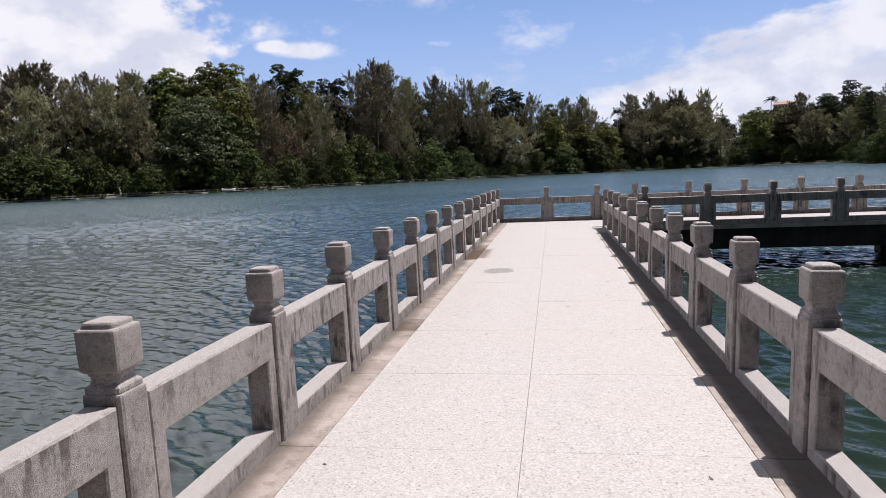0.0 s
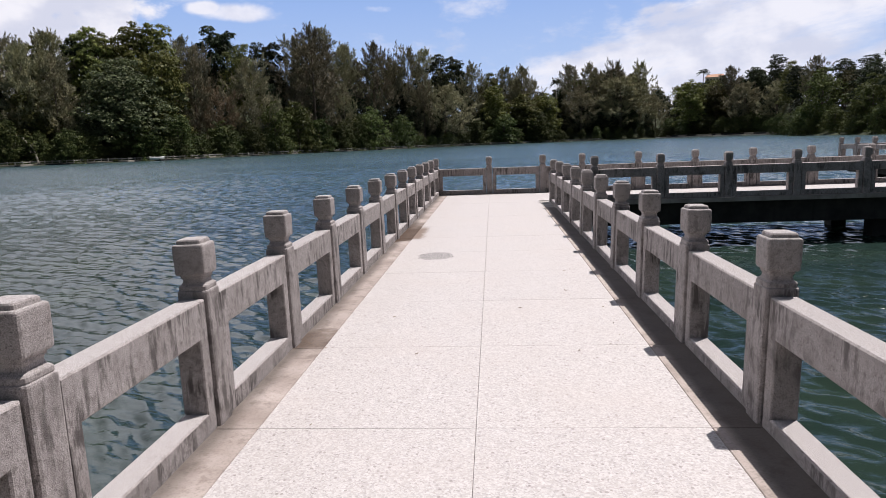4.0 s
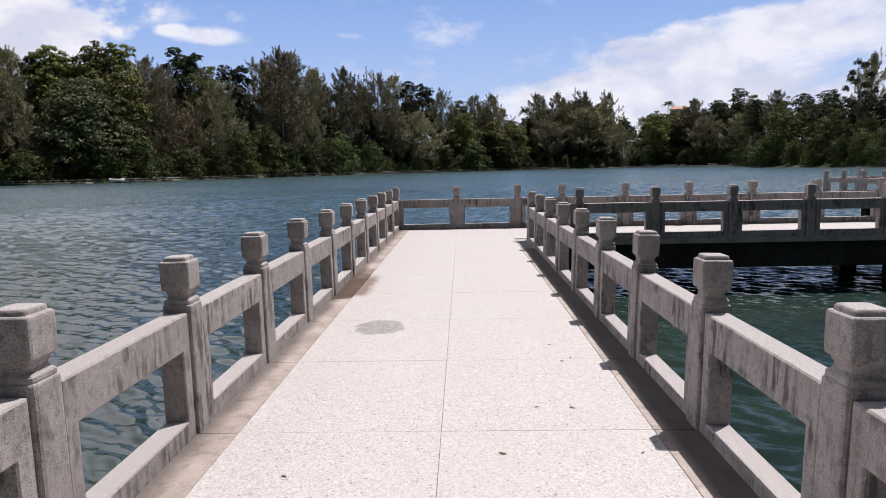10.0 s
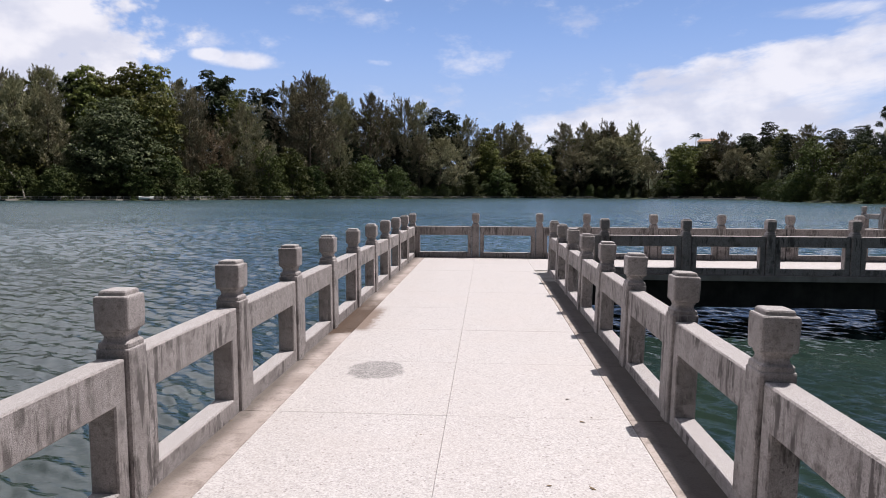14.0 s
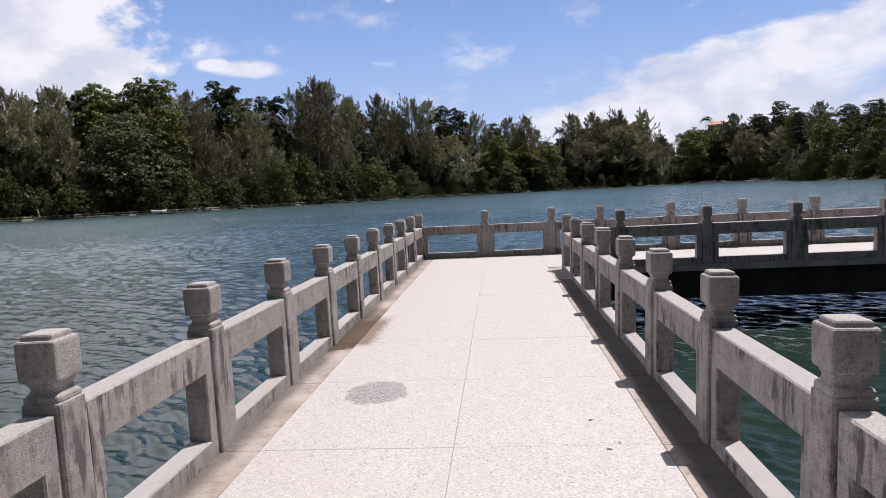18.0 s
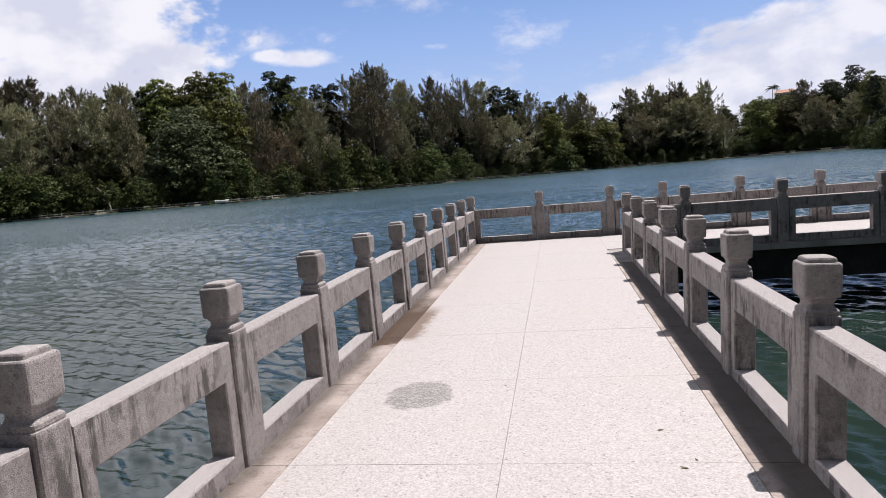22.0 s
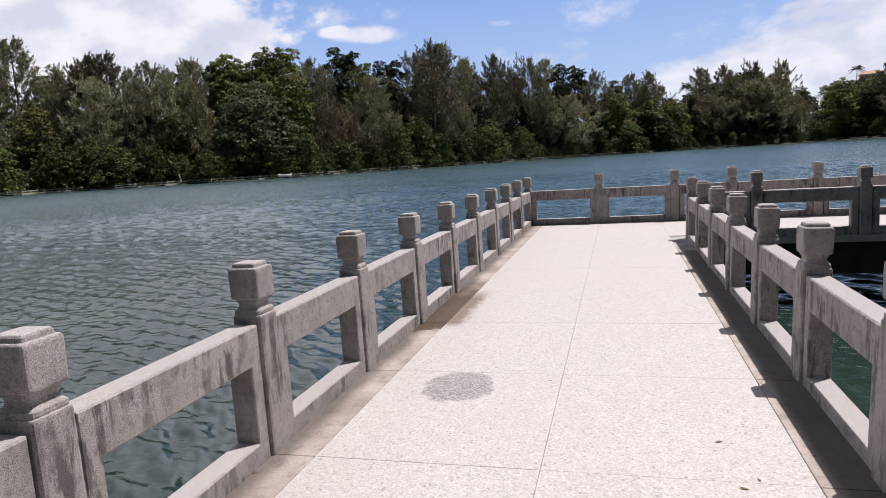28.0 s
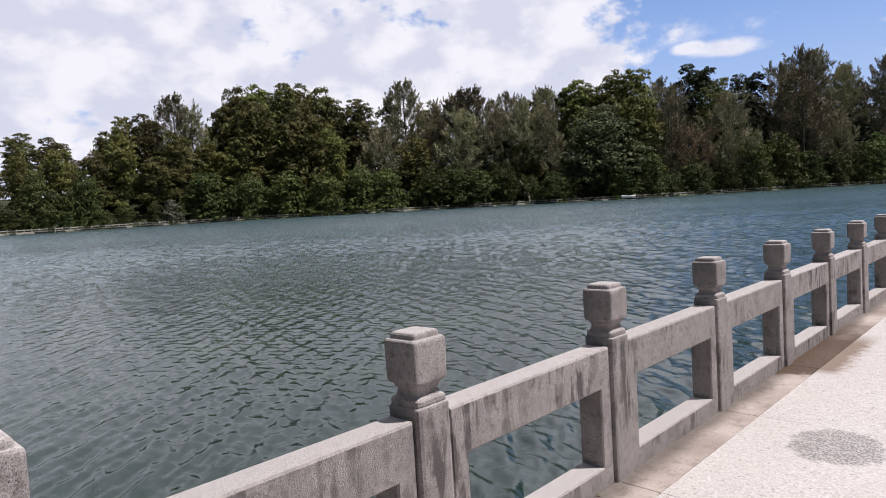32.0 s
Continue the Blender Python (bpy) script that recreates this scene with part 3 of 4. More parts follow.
def panel_mesh(length):
    """One stone frame with an open middle, its arrises eased."""
    key = round(length, 3)
    if key not in _cache:
        h = length / 2 - 0.099
        outer = ((-h, -0.004), (h, -0.004), (h, RAIL_TOP), (-h, RAIL_TOP))
        inner = ((-h + STILE, SILL), (h - STILE, SILL), (h - STILE, RAIL_LOW), (-h + STILE, RAIL_LOW))
        c = 0.008
        verts, faces = [], []
        for i, (sx, sz) in enumerate(((1, 1), (-1, 1), (-1, -1), (1, -1))):
            (ox, oz), (ix, iz) = outer[i], inner[i]
            a, b = (ox + sx * c, oz + sz * c), (ix - sx * c, iz - sz * c)
            for (x, z), y in (((ox, oz), -THICK + c), ((ox, oz), THICK - c), (a, THICK), (b, THICK), ((ix, iz), THICK - c), ((ix, iz), -THICK + c), (b, -THICK), (a, -THICK)):
                verts.append((x, y, z))
        for i in range(4):
            j = (i + 1) % 4
            for k in range(8):
                n = (k + 1) % 8
                faces.append((i * 8 + k, j * 8 + k, j * 8 + n, i * 8 + n))
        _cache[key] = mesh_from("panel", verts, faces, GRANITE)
    return _cache[key]


wobble = random.Random(7)


def railing(points, skip_first=False, level=0.0, lean=0.0, label="weathered grey washed-stone railing with square capped posts"):
    """A run of posts with one open panel between each two."""
    a, b = Vector(points[0]), Vector(points[-1])
    turn = math.atan2(b.y - a.y, b.x - a.x)
    base = thing("stone_railing", Matrix.Translation((a.x, a.y, level)) @ Matrix.Rotation(turn, 4, "Z") @ Matrix.Rotation(radians(lean), 4, "X"), label, "railing", "bridge railings")
    at = [(Vector(p) - a).length for p in points]
    for i, d in enumerate(at):
        if i or not skip_first:
            set_at = pose(d, 0, 0, wobble.uniform(-0.35, 0.35), wobble.uniform(-0.35, 0.35), wobble.uniform(-1.2, 1.2))
            post = part("post", POST, base, set_at)
            part("cap", CAP, post, pose(0, 0, 0, 0, 0, wobble.uniform(-1.0, 1.0)))
        if i:
            e = at[i - 1]
            part("panel", panel_mesh(d - e), base, pose((d + e) / 2, wobble.uniform(-0.002, 0.002), 0))
    return base


left_posts = [(LX + 0.018, 20.61 - STEP * k) for k in range(18, 0, -1)] + [(LX + 0.018, END_Y)]
right_posts = [(RX + 0.004, 20.61 - STEP * (k + 2)) for k in range(16, -1, -1)]
right_posts[-1] = (RX + 0.004, Q_Y)
railing(left_posts, level=-0.012, lean=-0.5)
railing(right_posts, level=-0.055, lean=1.3)
railing([(LX, END_Y), (0.065, END_Y), (1.60, END_Y), (2.735, END_Y)] + [(2.735 + 1.585 * k, END_Y) for k in range(1, 10)], True)
railing([(RX, Q_Y), (2.64, Q_Y), (4.213, Q_Y)] + [(4.213 + 1.59 * k, Q_Y) for k in range(1, 11)], True)
railing([(17.0, END_Y + 1.429 * k) for k in range(0, 11)], True)
railing([(20.11, Q_Y + 1.44 * k) for k in range(0, 13)], True)
railing([(17.0, 35.0), (18.55, 35.0), (20.11, 35.02)], True)


# ---- trees ----
def leaf_cloud(rng, centres, radii, count, size, stretch=1.0):
    """Small bent leaf blades scattered over the shells of many clumps."""
    n = len(centres)
    weight = np.array(radii)[:, 0] ** 2
    pick = rng.choice(n, size=count, p=weight / weight.sum())
    d = rng.normal(size=(count, 3))
    d /= np.linalg.norm(d, axis=1)[:, None]
    d[:, 2] = np.where(d[:, 2] < -0.35, -d[:, 2] * 0.6, d[:, 2])
    depth = 1.06 - 0.4 * rng.uniform(0, 1, (count, 1)) ** 1.8
    c = np.array(centres)[pick] + d * np.array(radii)[pick] * depth
    face = d + rng.normal(size=(count, 3)) * 0.42
    face[:, 2] += 0.25
    axis = np.cross(face, rng.normal(size=(count, 3)))
    axis /= np.linalg.norm(axis, axis=1)[:, None] + 1e-9
    side = np.cross(axis, face)
    side /= np.linalg.norm(side, axis=1)[:, None] + 1e-9
    s = size * rng.uniform(0.6, 1.4, (count, 1))
    l = axis * s * stretch
    w = side * s / stretch
    v = np.stack([c - l * 0.45 - w * 0.5, c - l * 0.2 + w * 0.6, c + l * 0.65], 1).reshape(-1, 3)
    return v


def blades(name, v, mat, corners=3):
    faces = np.arange(len(v)).reshape(-1, corners)
    return mesh_from(name, v.tolist(), faces.tolist(), mat)


def limb_mesh(name, limbs, mat, sides=6):
    verts, faces = [], []
    for pts, r0, r1 in limbs:
        base = len(verts)
        for i, p in enumerate(pts):
            r = r0 + (r1 - r0) * i / (len(pts) - 1)
            for j in range(sides):
                a = j * math.tau / sides
                verts.append((p[0] + r * math.cos(a), p[1] + r * math.sin(a), p[2]))
        for i in range(len(pts) - 1):
            for j in range(sides):
                q = base + i * sides
                faces.append((q + j, q + (j + 1) % sides, q + sides + (j + 1) % sides, q + sides + j))
    return mesh_from(name, verts, faces, mat, True)


def broad_tree(seed, height, spread, count, mat, low=0.2, size=0.28, lobes=11, tuft=0.27, lobe=1.0):
    """A crown of big lobes, each one covered with small rounded tufts of leaves."""
    rng = np.random.default_rng(seed)
    big, big_r, tufts, tuft_r = [], [], [], []
    limbs = [([(0, 0, -1.5), (0.1, 0.05, height * 0.3), (rng.uniform(-0.4, 0.4), rng.uniform(-0.4, 0.4), height * 0.7)], height * 0.022, height * 0.01)]
    for i in range(lobes):
        a = i * 2.4 + rng.uniform(-0.5, 0.5)
        g = (i + rng.uniform(0.1, 0.9)) / lobes
        r = lobe * spread * rng.uniform(0.16, 0.25) * (1.1 - 0.3 * g)
        out = max(0.0, spread * 0.5 * rng.uniform(0.75, 1.05) * math.sqrt(max(0.0, 1 - max(0, g - 0.3) ** 2 * 1.9)) - r)
        c = np.array((out * math.cos(a), out * math.sin(a), height * (low + (1.0 - low) * g) - r * 0.6))
        big.append(c)
        big_r.append((r * 0.82, r * 0.82, r * 0.72))
        fork = height * (rng.uniform(0.12, 0.4) if lobe == 1.0 else rng.uniform(0.4, 0.75))
        limbs.append(([(0.05, 0.02, min(fork, c[2])), tuple(c * 0.5 + np.array((0, 0, fork * 0.5))), tuple(c)], height * (0.009 if lobe == 1.0 else 0.004), 0.03))
        for j in range(15):
            d = rng.normal(size=3)
            d /= np.linalg.norm(d)
            d[2] = abs(d[2]) if d[2] < -0.45 else d[2]
            tr = r * tuft * rng.uniform(0.7, 1.45)
            tufts.append(c + d * r * np.array((1, 1, 0.85)) * rng.uniform(0.85, 1.08))
            tuft_r.append((tr, tr, tr * rng.uniform(0.6, 0.85)))
    for g in (0.25, 0.45, 0.62, 0.75) if lobe == 1.0 else ():
        big.append(np.array((0, 0, height * g)))
        big_r.append((spread * 0.25, spread * 0.25, height * 0.13))
    inner = leaf_cloud(rng, big, big_r, int(count * 0.3), size * 1.35, 1.2)
    outer = leaf_cloud(rng, tufts, tuft_r, int(count * 0.7), size, 1.25)
    v = np.concatenate([inner, outer])
    v[:, 2] *= height / np.percentile(v[:, 2], 99.6)
    return limb_mesh("trunk", limbs, BARK), blades("crown", v, mat)


def needle_tree(seed, height, spread, count, mat, boughs=34, plumes=7):
    """A casuarina: soft plumes of fine twigs that sweep outwards and up from every bough."""
    rng = np.random.default_rng(seed)
    limbs = [([(0, 0, -1.5), (0.1, 0, height * 0.5), (0.2, 0.1, height * 0.9)], height * 0.015, 0.05)]
    rows_v = []
    per = count // (boughs * plumes)
    for i in range(boughs):
        f = (i + rng.uniform(0, 1)) / boughs
        a = i * 2.4 + rng.uniform(-0.6, 0.6)
        reach = spread * 0.5 * (1 - f ** 2.6) ** 0.75 * rng.uniform(0.55, 1.1) + 0.25
        z0 = height * (0.05 + 0.77 * f)
        foot = np.array((0.2 * f, 0.0, z0))
        tip = foot + np.array((reach * math.cos(a), reach * math.sin(a), reach * rng.uniform(0.2, 0.6) + height * 0.05))
        limbs.append(([tuple(foot), tuple(foot * 0.5 + tip * 0.5 - np.array((0, 0, 0.15))), tuple(tip)], height * 0.004, 0.02))
        line = (tip - foot) / np.linalg.norm(tip - foot)
        for p in range(plumes):
            start = foot + (tip - foot) * rng.uniform(0.25, 1.0) + rng.normal(size=3) * (0.2 + 0.07 * reach)
            way = line * 0.55 + rng.normal(size=3) * 0.35 + np.array((0, 0, 0.75))
            way /= np.linalg.norm(way)
            long = rng.uniform(1.1, 2.3)
            u = rng.uniform(0, 1, (per, 1)) ** 0.8
            c = start + way * long * u + rng.normal(size=(per, 3)) * (0.34 * (1.1 - u))
            d = way * 0.9 + rng.normal(size=(per, 3)) * 0.42
            d /= np.linalg.norm(d, axis=1)[:, None]
            side = np.cross(d, rng.normal(size=(per, 3)))
            side /= np.linalg.norm(side, axis=1)[:, None] + 1e-9
            n = rng.uniform(0.3, 0.7, (per, 1))
            rows_v.append(np.stack([c - side * 0.072, c + side * 0.072, c + d * n], 1).reshape(-1, 3))
    v = np.concatenate(rows_v)
    v[:, 2] *= height / np.percentile(v[:, 2], 99.7)
    return limb_mesh("trunk", limbs, BARK, 5), blades("crown", v, mat)


def palm_tree(seed, height):
    rng = np.random.default_rng(seed)
    limbs = [([(0, 0, -0.8), (0.15, 0, height * 0.5), (0.3, 0.1, height)], 0.24, 0.16)]
    v = []
    for i in range(26):
        a = i * 2.4
        tilt = radians(rng.uniform(-25, 75))
        for k in range(9):
            f = (k + 0.5) / 9
            out = 3.6 * f
            p = np.array((0.3 + out * math.cos(tilt) * math.cos(a), 0.1 + out * math.cos(tilt) * math.sin(a), height + out * math.sin(tilt) - 1.9 * f * f))
            for s in (-1, 1):
                side = np.array((-math.sin(a) * s, math.cos(a) * s, -0.55))
                along = np.array((math.cos(a), math.sin(a), 0)) * 0.3
                l = side * (1.0 - 0.6 * abs(f - 0.4)) * 0.8
                v += [p, p + along, p + along * 1.2 + l, p + along * 0.6 + l]
    return limb_mesh("trunk", limbs, PALE_BARK), blades("fronds", np.array(v), LEAF_DARK, 4)


def shapes_of(maker, sizes, *rest):
    """A few crowns of one kind, each with its height and spread."""
    return [(maker(seed, h, w, *rest), h, w) for seed, h, w in sizes]


KINDS = {"broad": (shapes_of(broad_tree, ((11, 16, 12), (12, 14, 13), (13, 17, 11)), 10500, LEAF_BROAD, 0.24), "broadleaf_tree", "dark green broadleaf tree in the lakeside wood", "tree"),
         "bright": (shapes_of(broad_tree, ((14, 15, 12), (15, 14, 11), (16, 16, 12)), 10500, LEAF_BRIGHT, 0.24), "sunlit_tree", "yellow-green broadleaf tree in full sun", "tree"),
         "dark": (shapes_of(broad_tree, ((17, 16, 9), (18, 17, 10)), 8000, LEAF_DARK, 0.2), "dark_tree", "blackish green broadleaf tree among the wood", "tree"),
         "thicket": (shapes_of(broad_tree, ((71, 12, 12), (72, 11, 13)), 5200, LEAF_DARK, 0.02, 0.36), "thicket_tree", "dense undergrowth tree filling gaps, shade put into its dark leaves", "tree"),
         "rosette": (shapes_of(broad_tree, ((19, 15, 18),), 19000, LEAF_ROSETTE, 0.25, 0.27, 20, 0.22), "spreading_tree", "wide dark tree with pale rosettes of leaves", "tree"),
         "needle": (shapes_of(needle_tree, ((21, 18, 12), (22, 20, 11), (23, 17, 12), (24, 19, 10), (25, 16, 13)), 10000, LEAF_NEEDLE), "casuarina_tree", "feathery grey-green casuarina on the wooded bank", "tree"),
         "russet": (shapes_of(needle_tree, ((26, 13, 13),), 9500, LEAF_RUSSET), "russet_tree", "feathery brownish tree above the shore shrubs", "tree"),
         "shrub": (shapes_of(broad_tree, ((31, 7, 9), (32, 6, 10), (33, 8, 8.5)), 6800, LEAF_SHRUB, 0.02, 0.21, 12, 0.22), "waterside_shrub", "dense green shrub hanging over the lake shore", "shrub"),
         "lime": (shapes_of(broad_tree, ((34, 7, 9), (35, 8, 9)), 6800, LEAF_LIME, 0.02, 0.2, 12, 0.22), "bright_shrub", "bright green leafy shrub on the lake shore", "shrub"),
         "blossom": (shapes_of(broad_tree, ((41, 5.5, 6),), 2600, LEAF_PALE, 0.03, 0.3), "blossoming_shrub", "pale whitish blossoming shrub on the lake shore", "shrub"),
         "low": (shapes_of(broad_tree, ((45, 2.0, 4.2),), 1100, LEAF_SHRUB, 0.0, 0.22, 7), "low_shrub", "low dark green shrub spilling over the shore wall", "shrub"),
         "airy": (shapes_of(broad_tree, ((61, 17, 8),), 4600, LEAF_DARK, 0.42, 0.2, 17, 0.36, 0.52), "tall_tree", "tall slender tree with an open airy crown", "tree"),
         "palm": ([(palm_tree(51, 22.0), 22.0, 6.8)], "palm_tree", "tall coconut palm rising above the far wood", "palm")}
wood = random.Random(5)


def plant(kind, az, back, height, width=None):
    shapes, name, label, cat = KINDS[kind]
    (trunk, crown), tall, wide = wood.choice(shapes)
    p = polar(az, shore(az) + back, ground_z(az, back) - 0.15)
    s = height / tall
    w = s * wood.uniform(0.9, 1.15) if width is None else width / wide
    base = thing(name, Matrix.LocRotScale(p, Euler((0, 0, wood.uniform(0, 6.3))), (w * wood.uniform(0.93, 1.07), w * wood.uniform(0.93, 1.07), s)), label, cat, "lakeside wood")
    part("trunk", trunk, base)
    part("fronds" if kind == "palm" else "crown", crown, base)


def height_to(az, back, el):
    """Height of a tree that far behind the shore whose top stands at that angle over the lake."""
    return 1.55 + math.tan(radians(el)) * (shore(az) + back) - ground_z(az, back)


SLIM = {"needle": 0.56, "dark": 0.56, "shrub": 0.9, "lime": 0.9}
BACK = {"rear": 54, "tall": 37, "mid": 20, "belt": 7.0}


def grow(kind, row, az, el, span):
    """One tree: its row up the slope, its bearing, the angle of its top and the angle it spans."""
    back = BACK[row] + wood.uniform(-2.0, 2.0)
    width = 1.14 * radians(span) * (shore(az) + back)
    height = max(2.5, height_to(az, back, el))
    plant(kind, az, back, height, max(width, height * SLIM.get(kind, 0.68)))


# the trees of the far bank, from the back row down to the water
grow("broad", "rear", -75.7, 6.62, 3.2)
grow("broad", "rear", -73.7, 6.33, 3.2)
grow("needle", "rear", -38.9, 8.45, 1.5)
grow("needle", "rear", -36.7, 8.34, 1.4)
grow("needle", "rear", -25.2, 8.92, 1.3)
grow("needle", "rear", -24.1, 8.41, 2.4)
grow("dark", "rear", -22.8, 9.64, 1.0)
grow("dark", "rear", -21.9, 9.27, 1.3)
grow("dark", "rear", -19.4, 8.51, 1.4)
grow("dark", "rear", -18.3, 8.49, 1.4)
grow("needle", "rear", -15.1, 9.96, 1.7)
grow("needle", "rear", -14.1, 9.70, 1.6)
grow("needle", "rear", -12.4, 8.27, 1.6)
grow("needle", "rear", -12.3, 8.26, 1.7)
grow("needle", "rear", -8.6, 7.27, 1.3)
grow("needle", "rear", -5.6, 7.80, 1.1)
grow("dark", "rear", -3.1, 7.04, 1.1)
grow("needle", "rear", 8.2, 6.02, 1.5)
grow("needle", "rear", 25.0, 5.35, 2.0)
grow("dark", "rear", 26.8, 4.95, 2.6)
grow("dark", "rear", 28.4, 5.08, 2.9)
grow("needle", "rear", 31.0, 7.50, 1.5)
grow("broad", "tall", -70.1, 6.73, 1.1)
grow("bright", "tall", -68.9, 7.86, 1.8)
grow("broad", "tall", -67.2, 8.08, 2.0)
grow("needle", "tall", -65.1, 9.61, 2.7)
grow("needle", "tall", -63.8, 8.81, 2.1)
grow("broad", "tall", -61.8, 7.39, 2.1)
grow("broad", "tall", -61.0, 8.79, 1.9)
grow("broad", "tall", -60.2, 10.08, 1.5)
grow("bright", "tall", -58.9, 10.24, 1.8)
grow("broad", "tall", -56.6, 10.43, 1.9)
grow("bright", "tall", -54.9, 10.23, 2.2)
grow("broad", "tall", -53.4, 9.97, 1.9)
grow("broad", "tall", -52.4, 8.94, 1.8)
grow("broad", "tall", -50.5, 9.00, 2.3)
grow("needle", "tall", -46.4, 10.36, 4.0)
grow("needle", "tall", -43.9, 8.58, 1.3)
grow("needle", "tall", -42.7, 8.82, 1.1)
grow("needle", "tall", -41.6, 9.35, 1.0)
grow("needle", "tall", -40.5, 9.51, 1.6)
grow("needle", "tall", -37.7, 8.89, 1.2)
grow("broad", "tall", -35.7, 7.97, 2.0)
grow("needle", "tall", -34.8, 9.09, 1.9)
grow("needle", "tall", -34.2, 8.96, 2.0)
grow("dark", "tall", -32.8, 8.55, 0.6)
grow("bright", "tall", -31.9, 9.32, 1.3)
grow("bright", "tall", -30.8, 8.93, 1.6)
grow("bright", "tall", -28.7, 9.73, 3.6)
grow("bright", "tall", -27.2, 9.74, 1.7)
grow("broad", "tall", -20.8, 8.32, 2.5)
grow("needle", "tall", -16.4, 9.07, 2.0)
grow("needle", "tall", -9.9, 8.45, 2.3)
grow("needle", "tall", -7.0, 8.14, 2.1)
grow("dark", "tall", -4.3, 7.28, 2.7)
grow("needle", "tall", -1.6, 6.55, 1.6)
grow("broad", "tall", -0.1, 5.59, 1.6)
grow("needle", "tall", 1.2, 6.03, 1.4)
grow("needle", "tall", 2.6, 6.09, 1.8)
grow("needle", "tall", 3.5, 4.95, 1.5)
grow("needle", "tall", 6.5, 5.98, 1.2)
grow("needle", "tall", 8.7, 5.46, 2.1)
grow("needle", "tall", 10.3, 6.11, 2.2)
grow("needle", "tall", 12.2, 5.93, 1.9)
grow("needle", "tall", 19.0, 5.03, 1.9)
grow("dark", "tall", 20.8, 4.80, 1.5)
grow("dark", "tall", 22.3, 5.61, 1.8)
grow("broad", "tall", 23.3, 5.04, 1.7)
grow("broad", "mid", -75.9, 4.96, 3.2)
grow("bright", "mid", -73.4, 5.43, 3.7)
grow("broad", "mid", -71.1, 5.09, 3.7)
grow("bright", "mid", -69.1, 6.52, 3.4)
grow("broad", "mid", -66.7, 4.79, 3.8)
grow("broad", "mid", -65.0, 6.69, 3.3)
grow("bright", "mid", -62.9, 6.00, 3.3)
grow("bright", "mid", -60.4, 5.94, 4.1)
grow("broad", "mid", -59.1, 8.99, 5.2)
grow("broad", "mid", -56.2, 6.03, 4.5)
grow("broad", "mid", -55.1, 8.69, 5.6)
grow("bright", "mid", -52.7, 6.82, 3.2)
grow("needle", "mid", -48.6, 6.91, 4.3)
grow("bright", "mid", -45.6, 5.51, 4.1)
grow("needle", "mid", -41.5, 7.80, 4.4)
grow("needle", "mid", -38.6, 7.64, 3.7)
grow("dark", "mid", -38.3, 5.17, 2.2)
grow("needle", "mid", -36.3, 8.15, 2.7)
grow("broad", "mid", -36.2, 5.00, 3.3)
grow("shrub", "mid", -35.4, 4.65, 2.9)
grow("needle", "mid", -34.4, 7.48, 2.7)
grow("broad", "tall", 17.8, 4.05, 2.8)
grow("rosette", "mid", -29.8, 7.08, 8.0)
grow("bright", "mid", -26.9, 8.08, 3.3)
grow("needle", "mid", -24.6, 7.77, 4.0)
grow("russet", "mid", -23.3, 5.33, 4.4)
grow("needle", "mid", -20.2, 7.37, 4.5)
grow("needle", "mid", -15.1, 8.56, 5.4)
grow("needle", "mid", -12.6, 5.06, 2.3)
grow("needle", "mid", -5.8, 4.83, 2.5)
grow("needle", "mid", -4.0, 4.81, 5.4)
grow("bright", "mid", 0.3, 4.52, 3.3)
grow("broad", "mid", 2.8, 3.75, 3.5)
grow("bright", "mid", 4.7, 3.71, 3.2)
grow("needle", "mid", 7.5, 3.82, 4.0)
grow("needle", "mid", 10.7, 4.78, 5.1)
grow("needle", "mid", 13.5, 3.16, 2.3)
grow("bright", "mid", 16.1, 4.12, 3.3)
grow("broad", "mid", 18.0, 3.60, 2.3)
grow("needle", "mid", 20.1, 3.71, 3.1)
grow("needle", "mid", 22.4, 3.71, 3.0)
grow("lime", "mid", 25.5, 4.39, 3.9)
grow("lime", "mid", 28.7, 3.75, 3.6)
grow("lime", "mid", 30.9, 3.36, 2.6)
grow("shrub", "belt", -75.0, 3.85, 3.3)
grow("shrub", "belt", -71.8, 3.87, 3.5)
grow("shrub", "belt", -63.1, 3.48, 4.6)
grow("shrub", "belt", -59.7, 3.23, 4.3)
grow("lime", "belt", -56.6, 3.33, 4.9)
grow("lime", "belt", -53.5, 3.07, 4.6)
grow("lime", "belt", -50.6, 3.50, 4.3)
grow("lime", "belt", -48.4, 3.14, 4.3)
grow("shrub", "belt", -44.9, 2.94, 2.3)
grow("shrub", "belt", -43.8, 2.64, 4.6)
grow("shrub", "belt", -42.2, 3.48, 4.0)
grow("shrub", "belt", -40.5, 2.70, 4.8)
grow("shrub", "belt", -38.4, 3.11, 3.5)
grow("shrub", "belt", -35.8, 1.90, 2.0)
grow("shrub", "belt", -33.9, 2.00, 3.4)
grow("shrub", "belt", -32.7, 1.67, 2.7)
grow("shrub", "belt", -29.3, 3.48, 3.6)
grow("shrub", "belt", -26.1, 2.98, 3.4)
grow("shrub", "belt", -22.9, 2.34, 3.8)
grow("shrub", "belt", -20.5, 2.22, 2.8)
grow("lime", "belt", -18.4, 3.89, 3.5)
grow("lime", "belt", -16.5, 3.78, 4.0)
grow("shrub", "belt", -14.8, 2.30, 3.0)
grow("shrub", "belt", -13.1, 2.29, 2.8)
grow("shrub", "belt", -12.5, 2.25, 2.3)
grow("shrub", "belt", -11.4, 2.62, 2.6)
grow("lime", "belt", -10.4, 3.18, 3.6)
grow("shrub", "belt", -7.7, 2.39, 3.1)
grow("shrub", "belt", -1.3, 1.92, 2.3)
grow("shrub", "belt", 1.0, 2.17, 3.5)
